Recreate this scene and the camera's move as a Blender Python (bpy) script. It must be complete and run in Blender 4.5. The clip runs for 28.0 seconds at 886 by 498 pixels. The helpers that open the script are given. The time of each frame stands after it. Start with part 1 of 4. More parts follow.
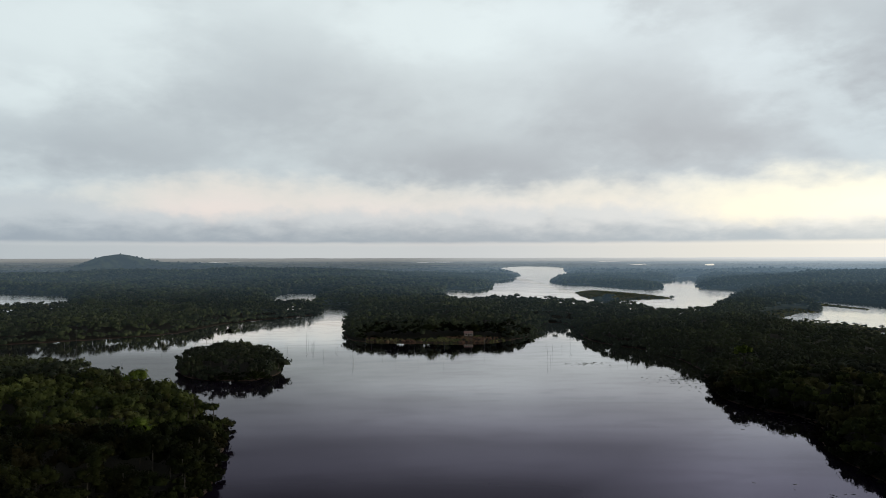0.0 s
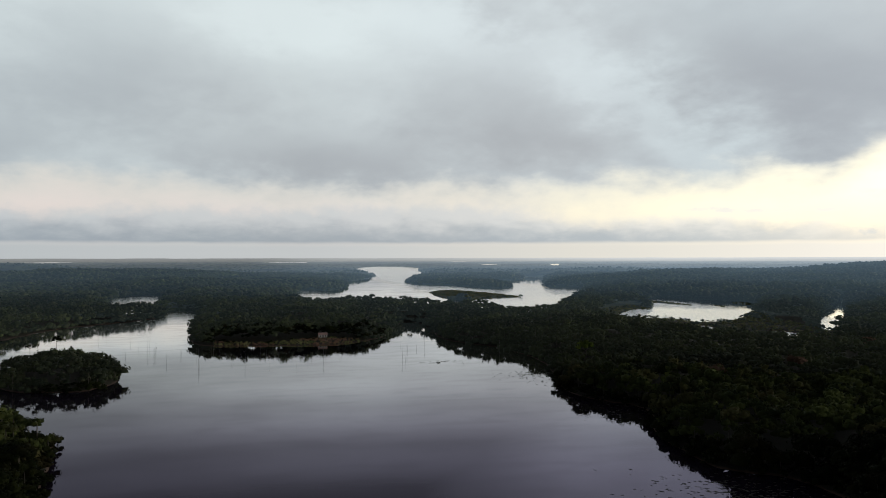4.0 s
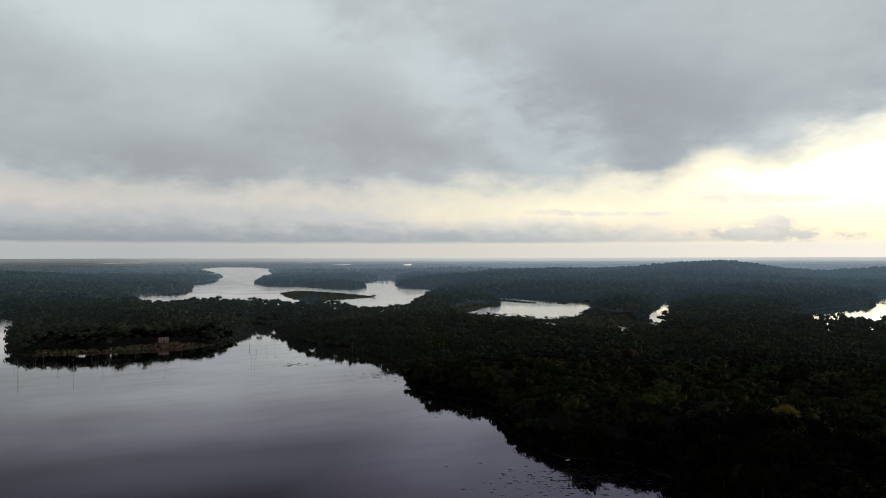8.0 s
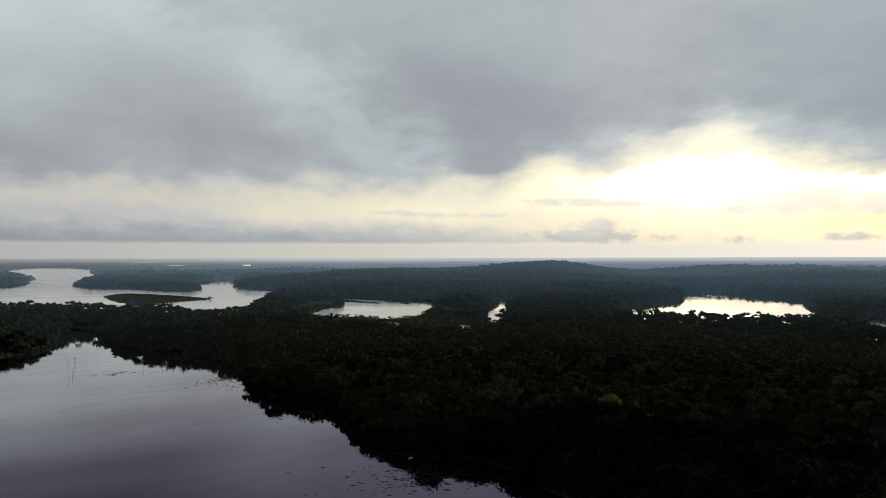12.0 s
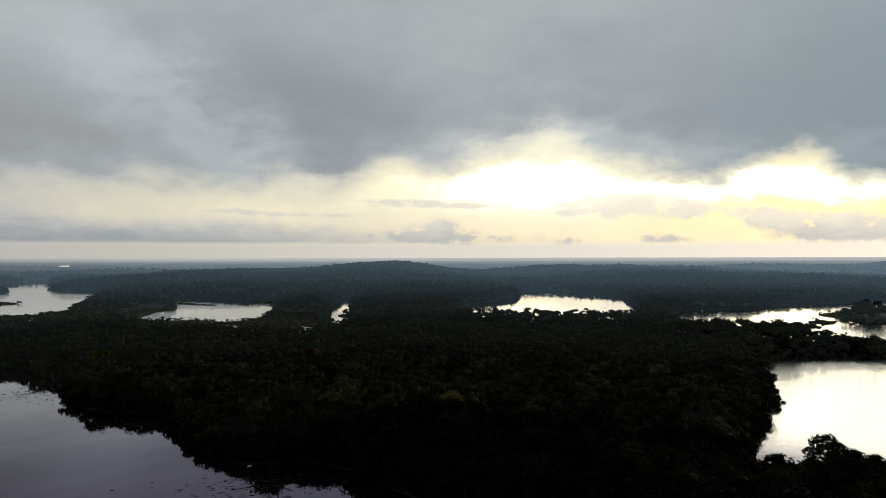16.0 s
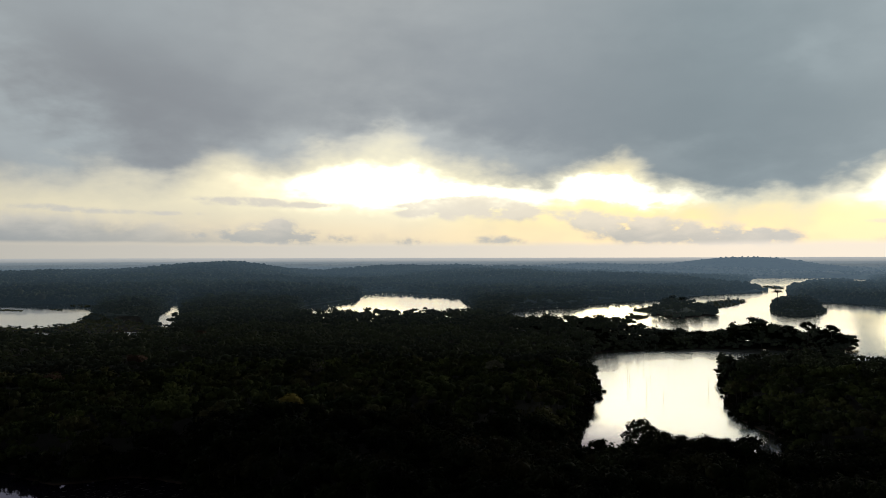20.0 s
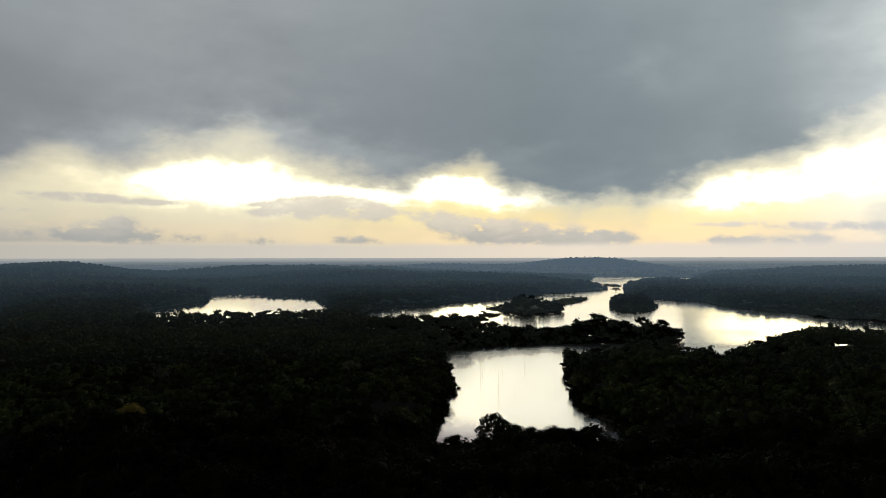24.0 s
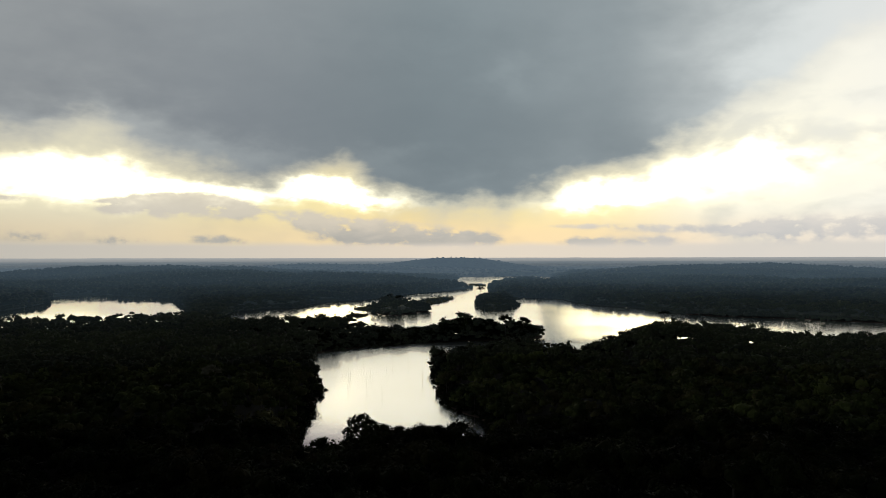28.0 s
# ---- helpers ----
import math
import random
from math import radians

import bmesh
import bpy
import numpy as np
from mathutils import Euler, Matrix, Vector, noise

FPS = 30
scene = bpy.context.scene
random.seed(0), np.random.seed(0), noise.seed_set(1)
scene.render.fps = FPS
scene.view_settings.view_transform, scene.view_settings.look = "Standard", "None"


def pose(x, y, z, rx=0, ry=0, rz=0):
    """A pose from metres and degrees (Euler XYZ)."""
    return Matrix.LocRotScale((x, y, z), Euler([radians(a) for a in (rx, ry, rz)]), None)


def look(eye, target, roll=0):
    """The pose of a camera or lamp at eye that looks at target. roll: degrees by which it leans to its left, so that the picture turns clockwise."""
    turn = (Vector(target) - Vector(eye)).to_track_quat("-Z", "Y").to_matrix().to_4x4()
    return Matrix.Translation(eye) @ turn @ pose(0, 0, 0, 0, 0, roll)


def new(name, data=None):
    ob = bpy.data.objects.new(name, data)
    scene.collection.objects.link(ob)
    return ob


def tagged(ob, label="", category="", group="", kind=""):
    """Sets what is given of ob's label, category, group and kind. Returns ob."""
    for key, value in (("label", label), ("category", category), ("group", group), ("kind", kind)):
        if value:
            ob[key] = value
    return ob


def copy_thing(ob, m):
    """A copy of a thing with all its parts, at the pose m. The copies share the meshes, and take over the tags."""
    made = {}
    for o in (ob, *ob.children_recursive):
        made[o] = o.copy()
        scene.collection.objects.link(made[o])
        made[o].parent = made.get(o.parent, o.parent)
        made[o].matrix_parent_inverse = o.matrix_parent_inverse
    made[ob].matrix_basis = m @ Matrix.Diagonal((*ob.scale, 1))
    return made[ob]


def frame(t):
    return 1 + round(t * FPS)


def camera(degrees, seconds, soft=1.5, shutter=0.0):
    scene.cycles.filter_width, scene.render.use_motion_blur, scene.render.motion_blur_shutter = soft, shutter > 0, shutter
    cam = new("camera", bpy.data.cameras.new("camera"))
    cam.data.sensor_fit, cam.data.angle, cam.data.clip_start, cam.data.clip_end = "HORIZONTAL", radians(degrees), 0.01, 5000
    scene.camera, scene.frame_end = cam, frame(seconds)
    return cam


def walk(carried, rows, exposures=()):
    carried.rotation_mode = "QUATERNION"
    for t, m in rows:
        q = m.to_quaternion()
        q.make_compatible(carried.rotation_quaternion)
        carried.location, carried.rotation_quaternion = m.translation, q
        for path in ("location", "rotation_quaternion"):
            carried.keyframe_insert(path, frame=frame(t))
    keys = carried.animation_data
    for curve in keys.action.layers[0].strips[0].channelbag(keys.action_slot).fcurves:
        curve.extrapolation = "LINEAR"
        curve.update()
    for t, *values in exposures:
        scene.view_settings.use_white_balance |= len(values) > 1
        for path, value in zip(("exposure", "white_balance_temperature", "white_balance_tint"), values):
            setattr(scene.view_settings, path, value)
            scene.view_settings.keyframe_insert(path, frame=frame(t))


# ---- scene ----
EYE = 70.0
cam = camera(64.56, 28.0, 0.55)
# seconds and the heading in degrees to the right of the first view
TURNS = [(0.0, 0.0), (1.0, 2.93), (2.0, 5.87), (3.0, 8.8), (3.5, 10.28), (5.5, 16.22), (6.0, 17.69), (7.0, 20.68), (8.0, 23.71), (9.0, 26.85),
         (10.0, 30.02), (11.0, 33.23), (12.0, 36.45), (12.5, 38.06), (14.5, 44.36), (15.0, 45.96), (16.0, 49.19), (17.0, 52.43), (18.0, 55.67), (19.0, 58.92),
         (20.0, 62.19), (20.5, 63.75), (22.5, 68.42), (23.0, 70.25), (24.0, 73.87), (25.0, 77.43), (26.0, 80.85), (26.5, 82.28), (27.0, 83.25), (28.0, 84.64)]


def drift(t):
    """The drone's slow drift with the wind."""
    s = t / 28.0
    return 1.69 * s + 2.06 * s * s, 12.47 * s - 5.54 * s * s, EYE - 0.21 * s - 1.08 * s * s


# the picture darkens as the view turns towards the dawn
walk(cam, [(t, pose(*drift(t), 90.8, 0.116, -yaw)) for t, yaw in TURNS], [(t, 0.45 - 1.1 * t / 28.0) for t in (0.0, 7.0, 14.0, 21.0, 28.0)])


# ---- sky and light ----
world = bpy.data.worlds.new("dawn_sky")
scene.world = world
world.use_nodes = True
WN = world.node_tree
WN.nodes.clear()


def link_in(nt, socket, value):
    if isinstance(value, (int, float)):
        socket.default_value = value
    elif isinstance(value, tuple):
        socket.default_value = value if len(value) == len(socket.default_value) else (*value, 1.0)
    else:
        nt.links.new(value, socket)


def calc(op, a, b=0.0, c=0.0, nt=WN):
    n = nt.nodes.new("ShaderNodeMath")
    n.operation = op
    for s, v in zip(n.inputs, (a, b, c)):
        link_in(nt, s, v)
    return n.outputs[0]


def step(v, lo, hi, nt=WN):
    n = nt.nodes.new("ShaderNodeMapRange")
    n.interpolation_type = "SMOOTHSTEP"
    link_in(nt, n.inputs["Value"], v)
    link_in(nt, n.inputs["From Min"], lo)
    link_in(nt, n.inputs["From Max"], hi)
    return n.outputs[0]


def blend(f, a, b, nt=WN):
    n = nt.nodes.new("ShaderNodeMix")
    n.data_type = "RGBA"
    link_in(nt, n.inputs[0], f)
    link_in(nt, n.inputs[6], a)
    link_in(nt, n.inputs[7], b)
    return n.outputs[2]


def grain(vec, scale, detail=4.0, rough=0.55, nt=WN, distort=0.0):
    n = nt.nodes.new("ShaderNodeTexNoise")
    link_in(nt, n.inputs["Vector"], vec)
    n.inputs["Scale"].default_value = scale
    n.inputs["Detail"].default_value = detail
    n.inputs["Roughness"].default_value = rough
    n.inputs["Distortion"].default_value = distort
    return n.outputs["Fac"]


def join(x, y, z=0.0, nt=WN):
    n = nt.nodes.new("ShaderNodeCombineXYZ")
    for s, v in zip(n.inputs, (x, y, z)):
        link_in(nt, s, v)
    return n.outputs[0]


def ramp(v, lo, hi, stops, nt=WN):
    """A colour or a number along v, by stops (place, colour)."""
    n = nt.nodes.new("ShaderNodeValToRGB")
    n.color_ramp.interpolation = "EASE"
    nt.links.new(calc("DIVIDE", calc("SUBTRACT", v, lo, nt=nt), hi - lo, nt=nt), n.inputs[0])
    for i, (at, col) in enumerate(stops):
        at = (at - lo) / (hi - lo)
        e = n.color_ramp.elements[i] if i < 2 else n.color_ramp.elements.new(at)
        e.position = at
        e.color = (*col, 1.0) if isinstance(col, tuple) else (col, col, col, 1.0)
    return n.outputs[0]


co = WN.nodes.new("ShaderNodeTexCoord").outputs["Generated"]
sep = WN.nodes.new("ShaderNodeSeparateXYZ")
WN.links.new(co, sep.inputs[0])
dx, dy, dz = sep.outputs
AZ0 = calc("MULTIPLY", calc("ARCTAN2", dx, dy), 57.2958)
EL0 = calc("MULTIPLY", calc("ARCSINE", dz), 57.2958)
PAN = join(calc("MULTIPLY", AZ0, 0.05), calc("MULTIPLY", EL0, 0.1))
LOW = join(calc("MULTIPLY", AZ0, 0.3), calc("MULTIPLY", EL0, 0.95))


def uneven(vec, scale, detail, rough, distort=0.0):
    return calc("SUBTRACT", grain(vec, scale, detail, rough, distort=distort), 0.5)


big = uneven(PAN, 1.6, 3.0, 0.5, 0.3)
mid = uneven(PAN, 4.2, 4.0, 0.5, 0.2)
fine = uneven(PAN, 12.0, 4.0, 0.55, 0.2)
crisp = uneven(join(calc("MULTIPLY", AZ0, 0.62), calc("MULTIPLY", EL0, 0.8)), 1.0, 6.0, 0.58, 0.25)
AZ = calc("ADD", AZ0, calc("ADD", calc("MULTIPLY", uneven(PAN, 3.1, 4.0, 0.55), 14.0), calc("MULTIPLY", fine, 2.5)))
EL = calc("ADD", EL0, calc("ADD", calc("MULTIPLY", mid, 3.4), calc("MULTIPLY", fine, 1.2)))


def patch(az, el, ra, re, amount, tilt=0.0, raw=False):
    """A soft oval of sky at an azimuth and a height, in degrees."""
    c, s = math.cos(radians(tilt)), math.sin(radians(tilt))
    u, v = calc("SUBTRACT", AZ0 if raw else AZ, az), calc("SUBTRACT", EL0 if raw else EL, el)
    p = calc("ADD", calc("MULTIPLY", u, c / ra), calc("MULTIPLY", v, s / ra))
    q = calc("ADD", calc("MULTIPLY", u, -s / re), calc("MULTIPLY", v, c / re))
    d = calc("ADD", calc("MULTIPLY", p, p), calc("MULTIPLY", q, q))
    return calc("MULTIPLY", calc("EXPONENT", calc("MULTIPLY", d, -1.0)), amount)


def total(*vs):
    s = vs[0]
    for v in vs[1:]:
        s = calc("ADD", s, v)
    return s


# the bright air behind the clouds
gap = ramp(AZ0, -60, 150, [(-45, (.5, .55, .58)), (-30, (.62, .66, .68)), (-20, (.84, .76, .71)), (2, (.84, .77, .72)), (15, (.86, .79, .68)), (24, (.94, .87, .67)), (34, (1.0, .92, .68)),
                           (45, (1.0, .92, .68)), (57, (1.0, .94, .70)), (70, (1.0, .87, .48)), (82, (1.0, .81, .38)), (95, (1.0, .85, .44)), (108, (.98, .95, .80)), (125, (.92, .91, .86))])
glow = total(patch(56, 6.4, 10, 1.7, 0.75), patch(62, 5.2, 15, 1.1, 0.4), patch(74, 5.7, 8, 0.9, 1.0), patch(83, 4.9, 6, 0.7, 1.0), patch(97, 5.2, 7, 1.3, 0.95), patch(107, 7.2, 8, 2.2, 0.85))
gap = blend(calc("MINIMUM", glow, 1.0), gap, (1.12, 1.0, .60))
# rosy band close over the skyline
gap = blend(calc("MULTIPLY", step(EL0, 4.4, 1.5), 0.7), gap, ramp(AZ0, -60, 150, [(-40, (.55, .58, .60)), (20, (.70, .66, .62)), (60, (.95, .76, .50)), (90, (1.0, .74, .45)), (120, (.85, .74, .62))]))
# height of the deck's lower edge, by azimuth
edge = calc("MULTIPLY", ramp(AZ0, -60, 150, [(-40, .10), (-32, .12), (-26, .18), (-19, .245), (-8, .225), (3, .20), (12, .23), (20, .22), (28, .25), (31, .25), (37, .26), (40, .26), (45, .35), (49, .31), (53, .40), (57.5, .45), (62, .35), (67, .28), (71, .25), (76, .335), (80, .22), (85, .165), (89, .155), (92, .21), (96, .28), (100, .32), (104, .40), (109, .56), (116, .74), (130, .7)]), 20.0)
cover = step(calc("ADD", calc("SUBTRACT", EL, edge), calc("MULTIPLY", crisp, 0.7)), -1.9, 2.5)
wisp = calc("MULTIPLY", step(calc("ADD", mid, calc("MULTIPLY", big, 0.6)), -0.05, 0.22), calc("ADD", calc("ADD", calc("MULTIPLY", step(AZ0, 45.0, 5.0), 0.3), 0.2), calc("MULTIPLY", step(AZ0, 96.0, 108.0), 0.6)))
cover = calc("MAXIMUM", cover, calc("MULTIPLY", wisp, 0.7))
# thickness of the deck: heavy banks, and places where it thins
heavy = total(patch(-15, 11.5, 11, 3.8, 0.5), patch(2, 7.4, 9, 2.0, 0.55), patch(15, 10, 8, 3.4, 0.45), patch(-27, 7.6, 8, 1.9, 0.5), patch(39, 11.5, 9, 4, 0.55, -20), patch(22, 8.5, 5, 2.4, 0.25),
              patch(52, 13, 16, 4, 0.22), patch(71, 12, 13, 5, 0.34), patch(86, 9.5, 14, 4.5, 0.6), patch(76, 18, 20, 3, 0.2))
airy = total(patch(1, 18, 8, 2.4, 0.75), patch(-29, 16.5, 8, 3.8, 0.65), patch(-31, 11.6, 5, 1.2, 0.5), patch(27, 12.5, 9, 2.2, 0.36, -42), patch(12, 19, 7, 2.0, 0.4, -25), patch(33, 8.0, 4, 1.6, 0.12), patch(-6, 20, 14, 2, 0.3),
             patch(58, 9.6, 5, 1.7, 0.55), patch(66, 8.4, 4, 1.2, 0.45), patch(49, 8.6, 4, 1.4, 0.45), patch(91, 14, 3, 1.6, 0.3), patch(79, 8.0, 4, 1.2, 0.25), patch(116, 14, 8, 7, 0.8, 40))
thick = total(calc("SUBTRACT", heavy, airy), calc("MULTIPLY", big, 0.5), calc("MULTIPLY", mid, 0.42), calc("MULTIPLY", fine, 0.16), calc("MULTIPLY", crisp, 0.06))
thick = step(thick, -0.7, 0.8)
heavy_col = ramp(AZ0, -60, 150, [(-40, (.40, .455, .50)), (-20, (.45, .50, .535)), (0, (.43, .462, .492)), (20, (.375, .397, .42)), (40, (.305, .33, .358)), (62, (.262, .292, .32)), (85, (.188, .228, .25)), (100, (.21, .25, .27)), (125, (.3, .33, .35))])
airy_col = ramp(AZ0, -60, 150, [(-40, (.72, .81, .83)), (0, (.77, .855, .87)), (18, (.66, .73, .755)), (34, (.52, .585, .61)), (56, (.52, .55, .55)), (70, (.40, .44, .45)), (85, (.29, .345, .365)), (97, (.33, .38, .40)), (108, (.7, .74, .73)), (125, (.8, .8, .78))])
cloud = blend(thick, airy_col, heavy_col)
fringe = calc("MULTIPLY", calc("MULTIPLY", cover, calc("SUBTRACT", 1.0, cover)), 1.9)
cloud = blend(fringe, cloud, (.82, .79, .68))
air = blend(cover, gap, cloud)
# the sunlit cloud gap is far brighter than the deck
bare = calc("POWER", calc("SUBTRACT", 1.0, cover), 3.0)
blaze = WN.nodes.new("ShaderNodeVectorMath")
blaze.operation = "SCALE"
WN.links.new(air, blaze.inputs[0])
WN.links.new(calc("ADD", 1.0, calc("MULTIPLY", calc("ADD", calc("MULTIPLY", glow, 0.06), calc("POWER", calc("MINIMUM", glow, 1.1), 3.2)), calc("MULTIPLY", bare, 7.0))), blaze.inputs["Scale"])
air = blaze.outputs[0]
# rows of low cumulus: flat blue-grey bases, lumpy pale tops, thinning out towards the dawn
lump = uneven(join(calc("MULTIPLY", AZ0, 0.25), calc("MULTIPLY", EL0, 0.42)), 1.25, 5.0, 0.55)
streak = uneven(LOW, 1.0, 5.0, 0.58, 0.3)
bump = total(calc("MULTIPLY", lump, 0.5), calc("MULTIPLY", crisp, 0.4))
tops = calc("MULTIPLY", ramp(AZ0, -60, 150, [(-45, .55), (-30, .50), (-25, .40), (-18, .34), (-12, .40), (-2, .40), (5, .44), (13, .46), (19, .38), (23, .31), (28, .30), (33, .32), (38, .27), (45, .225), (52, .19), (60, .16)]), 10.0)
tops = calc("ADD", tops, calc("MULTIPLY", bump, 4.0))
body = calc("MULTIPLY", step(calc("SUBTRACT", EL0, tops), 0.5, -0.9), step(calc("ADD", EL0, calc("MULTIPLY", streak, 0.25)), 1.05, 1.45))
body = calc("MULTIPLY", body, ramp(AZ0, -60, 150, [(-40, .95), (12, .9), (30, .85), (45, .7), (58, .35), (70, .0)]))
puffs = total(*[patch(a, e, ra * 1.15, re * 1.35, k, raw=True) for a, e, ra, re, k in (
    (59.6, 4.0, 1.5, 0.5, 1.0), (62.6, 4.2, 2.0, 0.7, 1.2), (65.6, 4.35, 2.1, 0.75, 1.2), (68.9, 3.7, 1.7, 0.6, 1.1), (73.4, 3.2, 1.9, 0.6, 1.0), (76.5, 2.3, 2.4, 0.8, 1.1), (79.8, 2.1, 2.6, 0.8, 1.1), (84.0, 1.7, 2.4, 0.65, 1.1), (87.5, 1.5, 2.0, 0.6, 0.9),
    (46.5, 1.9, 4.0, 0.5, 1.0), (52.0, 1.6, 3.5, 0.4, 0.9), (60.0, 1.4, 2.0, 0.35, 0.8), (67.0, 1.5, 2.5, 0.35, 0.8), (49.5, 2.9, 2.0, 0.35, 0.9), (50.0, 4.3, 6.0, 0.22, 0.75), (45.0, 4.7, 4.0, 0.2, 0.7), (96.5, 1.3, 2.6, 0.45, 1.0), (101.5, 1.2, 2.2, 0.4, 0.9),
    (109.5, 2.0, 3.0, 0.8, 1.1), (115.0, 2.2, 4.0, 0.8, 1.0), (98.0, 2.6, 5.0, 0.18, 0.7), (105.0, 2.3, 6.0, 0.25, 0.7), (33.0, 3.7, 3.0, 0.25, 0.7), (40.0, 3.5, 5.0, 0.18, 0.6))])
puffs = calc("MULTIPLY", step(calc("MULTIPLY", puffs, calc("ADD", 1.0, calc("MULTIPLY", total(crisp, streak), 3.0))), 0.25, 1.0), step(EL0, 0.6, 1.1))
body = calc("MAXIMUM", body, calc("MULTIPLY", calc("MULTIPLY", puffs, 0.9), step(AZ0, 12.0, 30.0)))
low_col = blend(step(total(EL0, calc("MULTIPLY", lump, 2.2), calc("MULTIPLY", streak, 2.0)), 1.2, 3.6), ramp(AZ0, -60, 150, [(-40, (.31, .37, .43)), (25, (.32, .38, .43)), (45, (.42, .46, .48)), (55, (.42, .44, .45)), (80, (.36, .39, .41)), (110, (.52, .53, .54))]),
                ramp(AZ0, -60, 150, [(-40, (.52, .58, .62)), (0, (.62, .655, .67)), (15, (.63, .65, .65)), (28, (.72, .71, .67)), (55, (.76, .71, .63)), (80, (.68, .63, .56)), (110, (.72, .68, .63))]))
air = blend(calc("MULTIPLY", body, 0.9), air, low_col)
# pale haze along the skyline
air = blend(calc("MULTIPLY", step(calc("ADD", EL0, calc("MULTIPLY", streak, 0.3)), 1.5, 0.9), 0.88), air, ramp(AZ0, -60, 150, [(-40, (.45, .50, .53)), (0, (.57, .60, .61)), (25, (.66, .64, .58)), (50, (.70, .67, .61)), (85, (.76, .68, .58)), (120, (.68, .65, .60))]))
# unseen sky overhead: near-black with faint clear patches, to keep the forest dark
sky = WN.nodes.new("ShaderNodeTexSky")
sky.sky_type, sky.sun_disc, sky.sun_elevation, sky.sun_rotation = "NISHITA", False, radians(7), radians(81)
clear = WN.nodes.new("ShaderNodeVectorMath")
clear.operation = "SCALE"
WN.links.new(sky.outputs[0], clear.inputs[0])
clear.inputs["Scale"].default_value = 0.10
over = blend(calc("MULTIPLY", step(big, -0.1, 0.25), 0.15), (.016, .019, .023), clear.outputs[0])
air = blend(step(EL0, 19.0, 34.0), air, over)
# the dawn side is brighter than the rest
dawn = WN.nodes.new("ShaderNodeVectorMath")
dawn.operation = "SCALE"
WN.links.new(air, dawn.inputs[0])
WN.links.new(calc("POWER", 2.0, calc("SUBTRACT", calc("MULTIPLY", calc("MINIMUM", calc("MAXIMUM", AZ0, 0.0), 85.0), 0.01295), 0.45)), dawn.inputs["Scale"])
air = dawn.outputs[0]
# unseen western sky, away from the dawn: near-black, so leaves facing it stay dark
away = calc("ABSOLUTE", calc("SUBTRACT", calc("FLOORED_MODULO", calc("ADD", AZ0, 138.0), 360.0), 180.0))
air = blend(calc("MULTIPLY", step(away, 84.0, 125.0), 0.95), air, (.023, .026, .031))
air = blend(step(EL0, -0.3, -3.0), air, (.05, .06, .06))
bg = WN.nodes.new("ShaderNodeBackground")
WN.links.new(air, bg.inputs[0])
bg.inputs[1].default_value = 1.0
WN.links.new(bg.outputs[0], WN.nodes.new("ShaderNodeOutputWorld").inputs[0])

sun = new("sun", bpy.data.lights.new("sun", "SUN"))
sun.data.energy, sun.data.angle, sun.data.color = 0.17, radians(23.5), (1.0, 0.91, 0.66)
sun.matrix_world = look((math.sin(radians(81)) * 100, math.cos(radians(81)) * 100, 112.3), (0, 0, 100), 0)


# ---- materials ----
def material(name):
    m = bpy.data.materials.new(name)
    m.use_nodes = True
    nt = m.node_tree
    b = nt.nodes["Principled BSDF"]
    return m, nt, b


def place_of(nt):
    return nt.nodes.new("ShaderNodeNewGeometry").outputs["Position"]


def bumped(nt, b, height, strength, distance):
    n = nt.nodes.new("ShaderNodeBump")
    n.inputs["Strength"].default_value, n.inputs["Distance"].default_value = strength, distance
    nt.links.new(height, n.inputs["Height"])
    nt.links.new(n.outputs[0], b.inputs["Normal"])


def foliage(name, dark, light, warm):
    m, nt, b = material(name)
    p = place_of(nt)
    tree = step(grain(p, 0.11, 2.0, 0.5, nt=nt), 0.35, 0.66, nt=nt)
    kind = step(grain(p, 0.045, 2.0, 0.5, nt=nt), 0.52, 0.72, nt=nt)
    isl = nt.nodes.new("ShaderNodeNewGeometry").outputs["Random Per Island"]
    col = blend(tree, dark, light, nt=nt)
    col = blend(calc("MULTIPLY", kind, 0.6, nt=nt), col, warm, nt=nt)
    col = blend(calc("MULTIPLY", isl, 0.2, nt=nt), col, light, nt=nt)
    # neighbours of other species: paler, browner or darker heads
    cell = nt.nodes.new("ShaderNodeTexVoronoi")
    cell.voronoi_dimensions = "2D"
    cell.inputs["Scale"].default_value = 0.085
    nt.links.new(p, cell.inputs["Vector"])
    tone = nt.nodes.new("ShaderNodeSeparateColor")
    nt.links.new(cell.outputs["Color"], tone.inputs[0])
    col = blend(calc("MULTIPLY", step(tone.outputs[0], 0.70, 0.95, nt=nt), 0.55, nt=nt), col, tuple(min(1.0, c * 1.9) for c in light), nt=nt)
    col = blend(calc("MULTIPLY", step(tone.outputs[1], 0.75, 0.95, nt=nt), 0.55, nt=nt), col, tuple(c * 1.25 for c in warm), nt=nt)
    col = blend(calc("MULTIPLY", step(tone.outputs[2], 0.6, 0.95, nt=nt), 0.55, nt=nt), col, tuple(c * 0.6 for c in dark), nt=nt)
    nt.links.new(col, b.inputs["Base Color"])
    b.inputs["Roughness"].default_value = 0.75
    b.inputs["Specular IOR Level"].default_value = 0.05
    bumped(nt, b, calc("ADD", grain(p, 0.45, 3.0, 0.6, nt=nt), calc("MULTIPLY", grain(p, 2.2, 2.0, 0.6, nt=nt), 0.3, nt=nt), nt=nt), 1.0, 0.9)
    return m


